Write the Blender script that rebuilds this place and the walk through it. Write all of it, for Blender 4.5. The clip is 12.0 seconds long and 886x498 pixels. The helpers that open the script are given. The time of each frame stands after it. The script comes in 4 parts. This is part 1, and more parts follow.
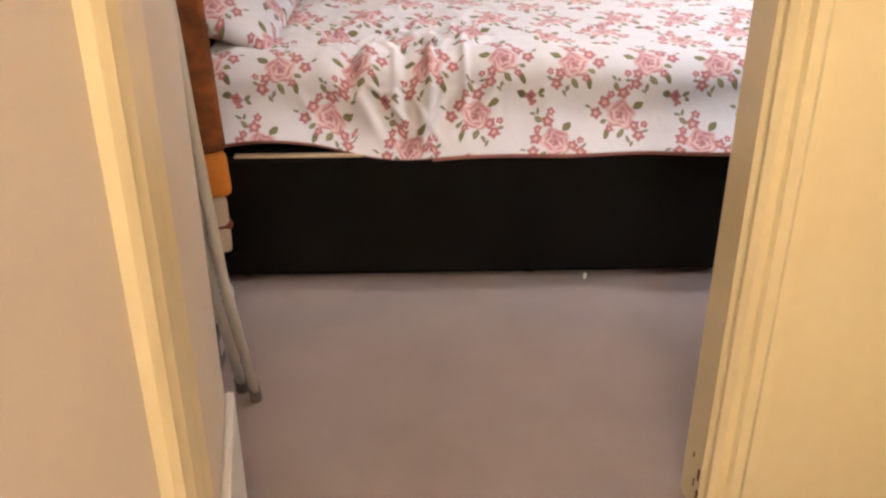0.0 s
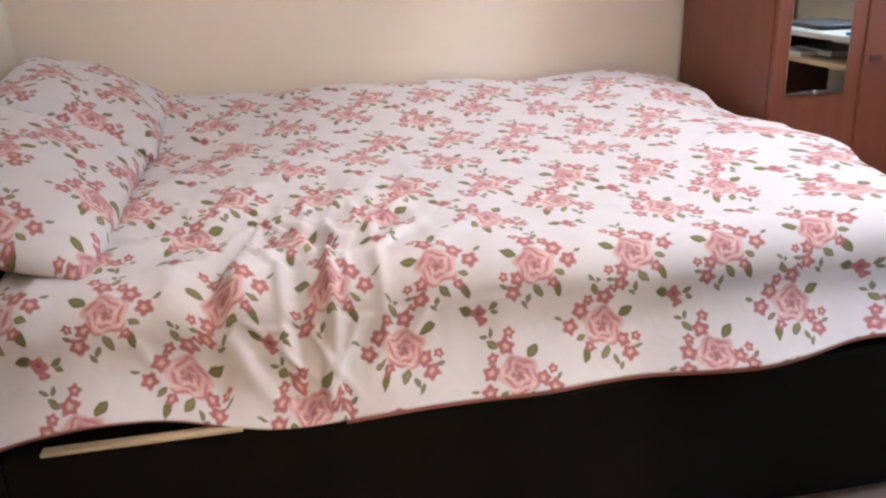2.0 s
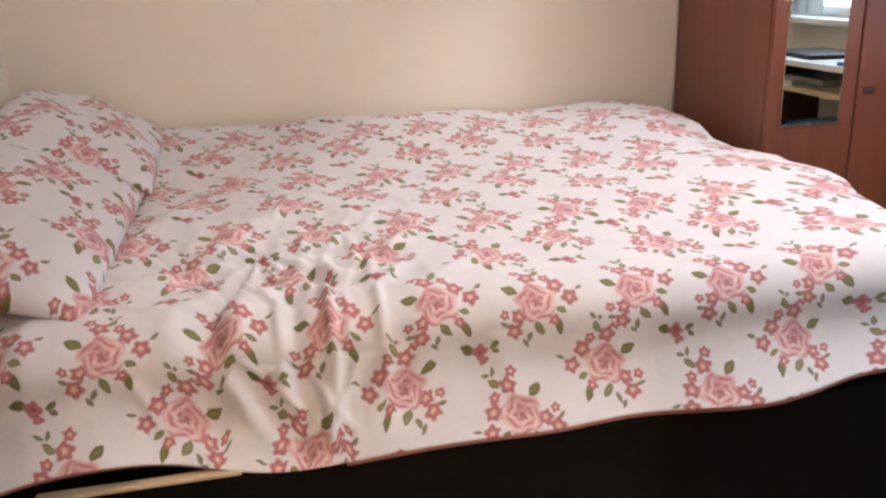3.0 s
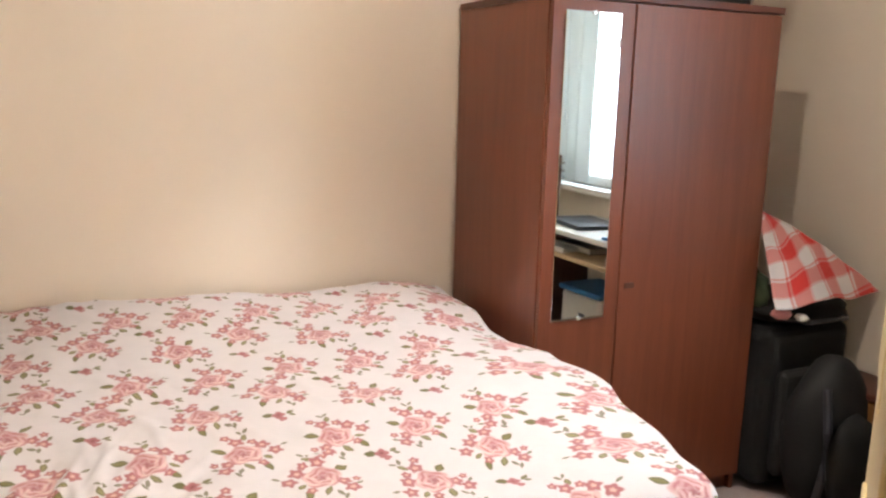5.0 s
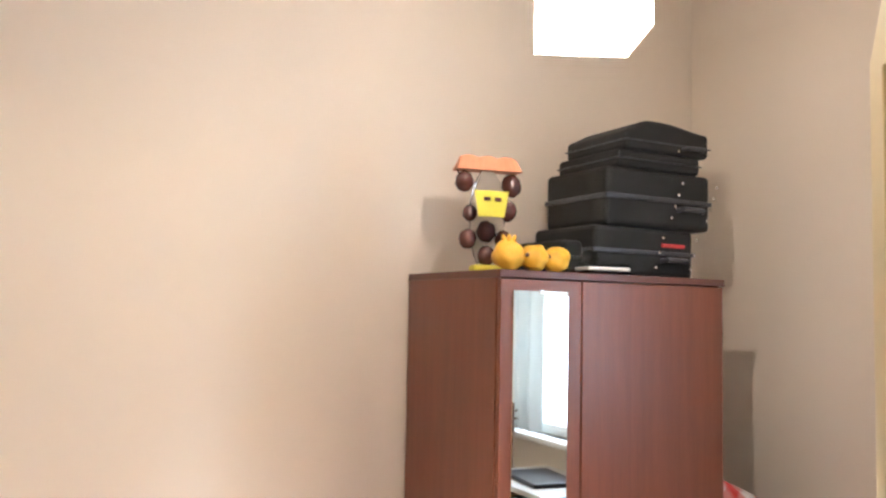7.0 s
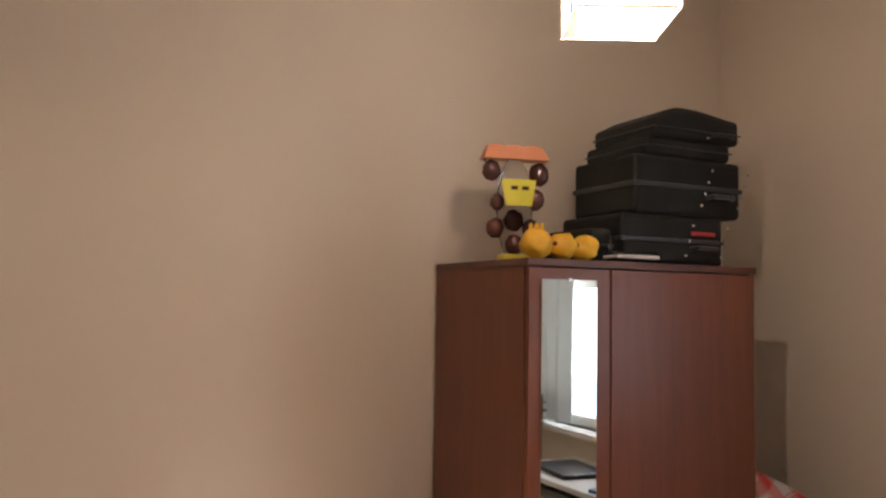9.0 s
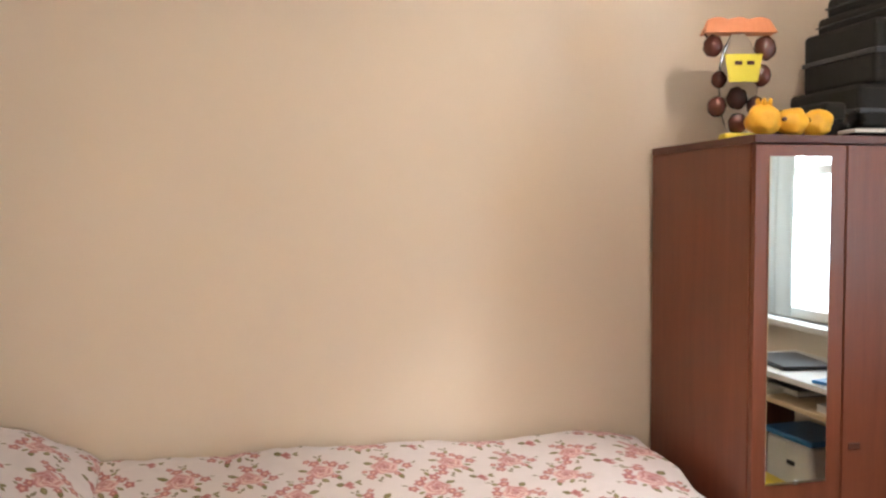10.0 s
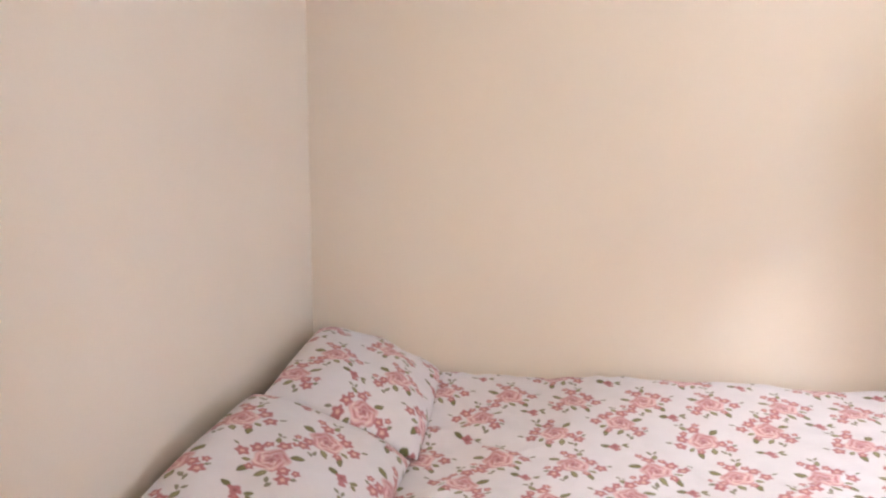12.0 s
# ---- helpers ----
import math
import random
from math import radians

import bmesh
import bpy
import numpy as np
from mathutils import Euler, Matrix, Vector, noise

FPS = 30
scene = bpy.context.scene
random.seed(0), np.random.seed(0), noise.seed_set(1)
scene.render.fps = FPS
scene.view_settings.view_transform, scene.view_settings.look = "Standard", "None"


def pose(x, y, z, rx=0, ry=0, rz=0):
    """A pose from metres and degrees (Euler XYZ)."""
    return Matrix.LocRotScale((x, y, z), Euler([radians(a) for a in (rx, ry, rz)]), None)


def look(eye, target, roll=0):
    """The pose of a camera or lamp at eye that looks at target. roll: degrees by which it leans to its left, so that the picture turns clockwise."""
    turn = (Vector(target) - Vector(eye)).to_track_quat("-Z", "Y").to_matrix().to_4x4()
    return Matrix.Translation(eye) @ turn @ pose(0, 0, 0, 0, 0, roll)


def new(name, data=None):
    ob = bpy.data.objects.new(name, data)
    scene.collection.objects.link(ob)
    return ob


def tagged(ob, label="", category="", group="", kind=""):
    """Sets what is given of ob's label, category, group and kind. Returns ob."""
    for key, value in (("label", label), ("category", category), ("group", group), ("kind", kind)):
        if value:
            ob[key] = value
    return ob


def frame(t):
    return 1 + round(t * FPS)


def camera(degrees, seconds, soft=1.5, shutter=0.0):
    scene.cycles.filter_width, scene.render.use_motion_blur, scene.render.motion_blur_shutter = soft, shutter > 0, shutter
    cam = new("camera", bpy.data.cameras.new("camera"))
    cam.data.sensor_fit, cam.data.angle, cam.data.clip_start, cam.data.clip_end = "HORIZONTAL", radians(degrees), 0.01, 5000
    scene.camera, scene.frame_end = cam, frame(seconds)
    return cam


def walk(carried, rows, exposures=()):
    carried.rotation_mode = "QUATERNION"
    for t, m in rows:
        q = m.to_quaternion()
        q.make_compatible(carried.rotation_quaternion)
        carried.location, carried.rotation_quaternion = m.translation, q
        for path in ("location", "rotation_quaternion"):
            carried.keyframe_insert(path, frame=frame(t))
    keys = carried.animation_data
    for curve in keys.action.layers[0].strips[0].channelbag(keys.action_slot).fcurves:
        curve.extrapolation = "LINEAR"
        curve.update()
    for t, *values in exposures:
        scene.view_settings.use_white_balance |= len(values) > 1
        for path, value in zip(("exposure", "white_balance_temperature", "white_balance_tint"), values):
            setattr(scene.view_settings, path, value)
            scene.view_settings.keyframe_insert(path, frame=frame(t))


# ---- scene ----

cam = camera(57.1, 12.0, soft=2.4)
PATH = [
    (0, (0.285, -0.059, 1.003), (0.349, 1.763, 0.18), 0.0),
    (0.5, (0.269, 0.167, 1.033), (0.333, 1.998, 0.228), -0.9),
    (1, (0.261, 0.393, 1.069), (0.375, 2.254, 0.344), -4.0),
    (1.5, (0.292, 0.569, 1.101), (0.58, 2.415, 0.387), -3.2),
    (2, (0.292, 0.692, 1.118), (0.616, 2.544, 0.435), -2.4),
    (2.5, (0.286, 0.706, 1.117), (0.602, 2.565, 0.452), -2.4),
    (3, (0.279, 0.715, 1.14), (0.631, 2.581, 0.51), -2.4),
    (3.2, (0.281, 0.725, 1.158), (0.725, 2.584, 0.568), -1.6),
    (4.8, (0.382, 0.846, 1.326), (1.179, 2.639, 0.934), 1.2),
    (5, (0.393, 0.866, 1.35), (1.236, 2.64, 0.974), 1.5),
    (5.5, (0.401, 0.886, 1.396), (1.282, 2.661, 1.129), 1.9),
    (6, (0.41, 0.902, 1.448), (1.364, 2.653, 1.29), 1.5),
    (6.5, (0.417, 0.923, 1.481), (1.384, 2.673, 1.419), 1.1),
    (7, (0.433, 0.931, 1.533), (1.381, 2.686, 1.676), 1.2),
    (7.2, (0.426, 0.933, 1.55), (1.372, 2.683, 1.762), 1.1),
    (8.8, (0.425, 0.93, 1.529), (1.313, 2.713, 1.717), 1.0),
    (9, (0.432, 0.935, 1.516), (1.323, 2.721, 1.646), 0.9),
    (9.5, (0.428, 0.94, 1.485), (1.199, 2.785, 1.506), 0.9),
    (10, (0.345, 0.905, 1.456), (0.795, 2.851, 1.351), -0.3),
    (10.5, (0.328, 0.878, 1.415), (0.447, 2.865, 1.222), 0.2),
    (11, (0.291, 0.874, 1.405), (0.096, 2.853, 1.186), -0.3),
    (11.5, (0.264, 0.878, 1.401), (-0.022, 2.845, 1.186), -0.0),
    (12, (0.305, 0.885, 1.391), (-0.002, 2.849, 1.176), -0.4),
]
EXPOSURE = [(0.0, 0.60, 5700, 13), (0.6, 0.57, 5550, 13), (1.2, 0.47, 5500, 14), (2.0, 0.50, 5550, 14), (3.2, 0.46, 5850, 13), (5.0, 0.58, 6250, 12), (6.0, 0.80, 6150, 13),
            (7.2, 0.80, 5950, 14), (8.2, -0.32, 6800, 19), (8.8, -0.57, 7000, 22), (9.1, -0.52, 7000, 22), (9.6, 0.12, 6700, 17), (10.4, 0.47, 6300, 14), (11.0, 0.63, 5850, 14), (12.0, 0.76, 5650, 14)]
walk(cam, [(t, look(eye, target, roll)) for t, eye, target, roll in PATH], EXPOSURE)

# ---- world, lights ----
world = bpy.data.worlds.new("sky")
scene.world = world
world.use_nodes = True
wn = world.node_tree.nodes
sky = wn.new("ShaderNodeTexSky")
sky.sky_type, sky.sun_disc = "NISHITA", False
sky.sun_elevation, sky.sun_rotation = radians(35), radians(200)
world.node_tree.links.new(sky.outputs[0], wn["Background"].inputs[0])
wn["Background"].inputs[1].default_value = 0.12


def lamp(name, kind, place, energy, colour, size=0.1, aim=None):
    data = bpy.data.lights.new(name, kind)
    data.energy, data.color = energy, colour
    if kind == "AREA":
        data.size = size
    elif kind == "POINT":
        data.shadow_soft_size = size
    ob = new(name, data)
    ob.matrix_world = look(place, aim) if aim else Matrix.Translation(place)
    return ob


LAMP_X, LAMP_Y, LAMP_Z = 1.457, 2.216, 2.08
lamp("ceiling_bulb", "POINT", (LAMP_X + 0.010, LAMP_Y, LAMP_Z + 0.133), 138, (1.0, 0.90, 0.78), 0.022)
lamp("hall_bulb", "POINT", (0.30, -1.42, 1.93), 50, (1.0, 0.83, 0.58), 0.15)
day = lamp("window_daylight", "AREA", (3.07, 1.30, 1.60), 12, (0.86, 0.94, 1.0), 0.93, (1.2, 1.30, 1.60))


# ---- helpers ----
def part(name, bm, material, parent=None, label="", smooth=False):
    me = bpy.data.meshes.new(name)
    bmesh.ops.recalc_face_normals(bm, faces=bm.faces)
    if smooth:
        for f in bm.faces:
            f.smooth = True
    bm.to_mesh(me)
    bm.free()
    me.materials.append(material)
    ob = new(name, me)
    if parent:
        ob.parent = parent
    if label:
        ob["label"] = label
    return ob


def thing(name, at, label, category, group="", kind="", turn=0):
    ob = new(name)
    ob.empty_display_size = 0.1
    ob.matrix_world = pose(*at, 0, 0, turn)
    return tagged(ob, label, category, group, kind)


def box(bm, x0, y0, z0, x1, y1, z1, bevel=0.0, seg=2):
    """Adds a box, with its edges rounded by bevel."""
    made = bmesh.ops.create_cube(bm, size=1, matrix=Matrix.LocRotScale(
        ((x0 + x1) / 2, (y0 + y1) / 2, (z0 + z1) / 2), None, (abs(x1 - x0), abs(y1 - y0), abs(z1 - z0))))
    if bevel:
        edges = list({e for v in made["verts"] for e in v.link_edges})
        bmesh.ops.bevel(bm, geom=edges, offset=bevel, segments=seg, affect="EDGES", profile=0.5)
    return bm


def boxed(*a, **k):
    return box(bmesh.new(), *a, **k)


def tube(bm, points, radius, sides=10, closed=False):
    """Adds a round tube along points."""
    pts = [Vector(p) for p in points]
    n = len(pts)
    rings = []
    up = Vector((0, 0, 1))
    for i, p in enumerate(pts):
        a, b = (pts[i - 1], pts[(i + 1) % n]) if closed else (pts[max(i - 1, 0)], pts[min(i + 1, n - 1)])
        d = (b - a).normalized()
        side = d.cross(up)
        if side.length < 1e-3:
            side = d.cross(Vector((1, 0, 0)))
        side.normalize()
        top = side.cross(d)
        r = radius[i] if isinstance(radius, (list, tuple)) else radius
        rings.append([bm.verts.new(p + r * (math.cos(t) * side + math.sin(t) * top))
                      for t in (2 * math.pi * k / sides for k in range(sides))])
    for i in range(n if closed else n - 1):
        r0, r1 = rings[i], rings[(i + 1) % n]
        for k in range(sides):
            bm.faces.new((r0[k], r0[(k + 1) % sides], r1[(k + 1) % sides], r1[k]))
    if not closed:
        bm.faces.new(rings[0])
        bm.faces.new(rings[-1])
    return bm


def blob(bm, centre, size, lumps=0.0, freq=3.0, seed=0, u=20, v=14):
    """Adds a lumpy ellipsoid."""
    made = bmesh.ops.create_uvsphere(bm, u_segments=u, v_segments=v, radius=1)
    for p in made["verts"]:
        n = p.co.normalized()
        k = 1 + lumps * noise.noise(n * freq + Vector((seed * 7.1, seed * 3.3, 0)))
        p.co = Vector(centre) + Vector((n.x * size[0], n.y * size[1], n.z * size[2])) * k
    return bm


def smoothstep(a, b, x):
    t = min(max((x - a) / (b - a), 0.0), 1.0)
    return t * t * (3 - 2 * t)


# ---- materials ----
def material(name):
    m = bpy.data.materials.new(name)
    m.use_nodes = True
    t = m.node_tree
    return m, t, t.nodes["Principled BSDF"]


def node(t, kind, operation=None, data_type=None, use_clamp=None, rotation_type=None, vector_type=None):
    n = t.nodes.new(kind)
    if operation:
        n.operation = operation
    if data_type:
        n.data_type = data_type
    if use_clamp:
        n.use_clamp = use_clamp
    if rotation_type:
        n.rotation_type = rotation_type
    if vector_type:
        n.vector_type = vector_type
    return n


def mottled(name, a, b, scale=6.0, rough=0.6, fine=120.0, bump=0.15, metal=0.0, stretch=(1, 1, 1), fine_mix=0.3, dist=0.002, sheen=0.0, gloss=0.5):
    """Paint, cloth, plastic: two colours mixed by a broad and a fine noise, with fine relief."""
    m, t, p = material(name)
    co = node(t, "ShaderNodeTexCoord")
    mp = node(t, "ShaderNodeMapping")
    mp.inputs["Scale"].default_value = stretch
    t.links.new(co.outputs["Object"], mp.inputs[0])
    big, small = node(t, "ShaderNodeTexNoise"), node(t, "ShaderNodeTexNoise")
    big.inputs["Scale"].default_value, big.inputs["Detail"].default_value = scale, 4
    small.inputs["Scale"].default_value, small.inputs["Detail"].default_value = fine, 3
    for n in (big, small):
        t.links.new(mp.outputs[0], n.inputs["Vector"])
    mix = node(t, "ShaderNodeMix", data_type="FLOAT")
    mix.inputs[0].default_value = fine_mix
    t.links.new(big.outputs[0], mix.inputs[2])
    t.links.new(small.outputs[0], mix.inputs[3])
    ramp = node(t, "ShaderNodeValToRGB")
    ramp.color_ramp.elements[0].position, ramp.color_ramp.elements[1].position = 0.3, 0.7
    ramp.color_ramp.elements[0].color, ramp.color_ramp.elements[1].color = (*a, 1), (*b, 1)
    t.links.new(mix.outputs[0], ramp.inputs[0])
    t.links.new(ramp.outputs[0], p.inputs["Base Color"])
    bp = node(t, "ShaderNodeBump")
    bp.inputs["Strength"].default_value, bp.inputs["Distance"].default_value = bump, dist
    t.links.new(small.outputs[0], bp.inputs["Height"])
    t.links.new(bp.outputs[0], p.inputs["Normal"])
    p.inputs["Roughness"].default_value, p.inputs["Metallic"].default_value = rough, metal
    p.inputs["Sheen Weight"].default_value = sheen
    p.inputs["Specular IOR Level"].default_value = gloss
    return m


WALL = mottled("wall_paint", (0.735, 0.648, 0.545), (0.775, 0.686, 0.58), 1.6, 0.62, 260, 0.12, fine_mix=0.25)
CEIL = mottled("ceiling_paint", (0.77, 0.73, 0.67), (0.81, 0.77, 0.71), 2.0, 0.85, 200, 0.1)
GLOSS = mottled("gloss_paint", (0.76, 0.64, 0.38), (0.81, 0.70, 0.43), 2.5, 0.32, 40, 0.12)
WHITE = mottled("white_paint", (0.76, 0.73, 0.68), (0.82, 0.79, 0.75), 3, 0.35, 60, 0.1)
CARPET = mottled("carpet", (0.235, 0.17, 0.15), (0.385, 0.287, 0.26), 5, 0.95, 420, 0.9, fine_mix=0.62, dist=0.006, sheen=0.3)
BLACKCLOTH = mottled("black_divan_cloth", (0.0060, 0.0052, 0.0040), (0.0105, 0.0092, 0.0072), 6, 0.95, 600, 0.4, dist=0.001, gloss=0.08)
BLACKBAG = mottled("black_nylon", (0.006, 0.006, 0.006), (0.014, 0.014, 0.014), 9, 0.7, 500, 0.4, dist=0.001, gloss=0.25)
STRIPBEIGE = mottled("beige_tape", (0.46, 0.36, 0.23), (0.56, 0.45, 0.30), 8, 0.7, 200, 0.2)
TUBEWHITE = mottled("white_enamel", (0.62, 0.60, 0.56), (0.70, 0.68, 0.64), 5, 0.35, 50, 0.05)
RUBBER = mottled("grey_rubber", (0.10, 0.08, 0.07), (0.15, 0.12, 0.10), 10, 0.7, 80, 0.1)
CHROME = mottled("nickel", (0.6, 0.58, 0.55), (0.7, 0.68, 0.65), 20, 0.25, 90, 0.02, metal=1.0)
YELLOWFRUIT = mottled("quince_skin", (0.72, 0.36, 0.02), (0.82, 0.52, 0.05), 14, 0.5, 90, 0.25, fine_mix=0.35)
ORANGECARD = mottled("orange_card", (0.56, 0.20, 0.09), (0.64, 0.26, 0.13), 10, 0.5, 60, 0.1)
YELLOWCARD = mottled("yellow_label", (0.62, 0.56, 0.03), (0.70, 0.64, 0.06), 10, 0.45, 60, 0.1)
DARKNUT = mottled("dark_plum_chocolate", (0.045, 0.014, 0.012), (0.10, 0.03, 0.022), 12, 0.25, 60, 0.1)
BLUE = mottled("blue_plastic", (0.02, 0.16, 0.42), (0.03, 0.20, 0.50), 8, 0.35, 60, 0.05)
WHITEPLASTIC = mottled("white_plastic", (0.66, 0.66, 0.64), (0.74, 0.74, 0.72), 8, 0.4, 60, 0.05)
YELLOWPLASTIC = mottled("yellow_plastic", (0.65, 0.48, 0.03), (0.72, 0.54, 0.05), 8, 0.4, 60, 0.05)
REDTRIM = mottled("red_trim", (0.40, 0.02, 0.02), (0.5, 0.03, 0.03), 10, 0.5, 80, 0.1)
PINK = mottled("pink_cloth", (0.55, 0.20, 0.19), (0.66, 0.28, 0.25), 10, 0.8, 200, 0.2)
GREEN = mottled("dark_green_cloth", (0.02, 0.035, 0.015), (0.05, 0.07, 0.03), 14, 0.8, 200, 0.2)
CURTAIN = mottled("white_curtain", (0.70, 0.72, 0.70), (0.80, 0.82, 0.80), 3, 0.8, 300, 0.2)
PAPER = mottled("paper", (0.70, 0.69, 0.66), (0.78, 0.77, 0.74), 8, 0.6, 200, 0.1)
DARKPLASTIC = mottled("dark_plastic", (0.015, 0.016, 0.02), (0.03, 0.032, 0.04), 8, 0.3, 80, 0.05)


def wood(name, dark, light, rough=0.35, axis=2, grain=34.0):
    """Veneer with its grain along one axis."""
    m, t, p = material(name)
    co, mp = node(t, "ShaderNodeTexCoord"), node(t, "ShaderNodeMapping")
    s = [grain, grain, grain]
    s[axis] = 1.6
    mp.inputs["Scale"].default_value = s
    t.links.new(co.outputs["Object"], mp.inputs[0])
    a, b = node(t, "ShaderNodeTexNoise"), node(t, "ShaderNodeTexNoise")
    a.inputs["Scale"].default_value, a.inputs["Detail"].default_value, a.inputs["Distortion"].default_value = 1.0, 5, 0.6
    b.inputs["Scale"].default_value, b.inputs["Detail"].default_value = 7.0, 3
    t.links.new(mp.outputs[0], a.inputs["Vector"])
    t.links.new(mp.outputs[0], b.inputs["Vector"])
    mix = node(t, "ShaderNodeMix", data_type="FLOAT")
    mix.inputs[0].default_value = 0.4
    t.links.new(a.outputs[0], mix.inputs[2])
    t.links.new(b.outputs[0], mix.inputs[3])
    ramp = node(t, "ShaderNodeValToRGB")
    ramp.color_ramp.elements[0].position, ramp.color_ramp.elements[1].position = 0.3, 0.7
    ramp.color_ramp.elements[0].color, ramp.color_ramp.elements[1].color = (*dark, 1), (*light, 1)
    t.links.new(mix.outputs[0], ramp.inputs[0])
    t.links.new(ramp.outputs[0], p.inputs["Base Color"])
    bp = node(t, "ShaderNodeBump")
    bp.inputs["Strength"].default_value, bp.inputs["Distance"].default_value = 0.06, 0.001
    t.links.new(b.outputs[0], bp.inputs["Height"])
    t.links.new(bp.outputs[0], p.inputs["Normal"])
    p.inputs["Roughness"].default_value = rough
    return m


MAHOGANY = wood("mahogany_veneer", (0.135, 0.037, 0.018), (0.195, 0.058, 0.027), 0.36)
BEECH = wood("beech_board", (0.50, 0.36, 0.20), (0.60, 0.45, 0.27), 0.4, 1)
BROWNWOOD = wood("brown_wood", (0.12, 0.05, 0.015), (0.22, 0.10, 0.03), 0.4)
DARKWOOD = wood("dark_wood", (0.05, 0.015, 0.01), (0.09, 0.03, 0.018), 0.4)
MIRROR, mt, mp_ = material("mirror_glass")
mp_.inputs["Metallic"].default_value, mp_.inputs["Roughness"].default_value = 1.0, 0.015
mp_.inputs["Base Color"].default_value = (0.86, 0.89, 0.87, 1)
GLASS, gt, gp = material("window_glass")
gp.inputs["Transmission Weight"].default_value, gp.inputs["Roughness"].default_value, gp.inputs["IOR"].default_value = 1.0, 0.0, 1.05
FILM, ft, fp = material("clear_film")
fp.inputs["Transmission Weight"].default_value, fp.inputs["Roughness"].default_value, fp.inputs["IOR"].default_value = 1.0, 0.12, 1.12


def translucent(name, colour, share=0.6, clear=0.0):
    m, t, p = material(name)
    tr = node(t, "ShaderNodeBsdfTranslucent")
    tr.inputs[0].default_value = (*colour, 1)
    p.inputs["Base Color"].default_value, p.inputs["Roughness"].default_value = (*colour, 1), 0.8
    mix = node(t, "ShaderNodeMixShader")
    mix.inputs[0].default_value = share
    t.links.new(p.outputs[0], mix.inputs[1])
    t.links.new(tr.outputs[0], mix.inputs[2])
    if clear:
        # thin paper that lets part of the light straight through
        tp, both = node(t, "ShaderNodeBsdfTransparent"), node(t, "ShaderNodeMixShader")
        tp.inputs[0].default_value = (*colour, 1)
        both.inputs[0].default_value = clear
        t.links.new(mix.outputs[0], both.inputs[1])
        t.links.new(tp.outputs[0], both.inputs[2])
        mix = both
    t.links.new(mix.outputs[0], t.nodes["Material Output"].inputs[0])
    return m


SHADE = translucent("paper_shade", (0.96, 0.91, 0.84), 0.92, 0.22)
TWIG = mottled("brown_twig", (0.16, 0.07, 0.02), (0.22, 0.10, 0.03), 12, 0.7, 90, 0.1)


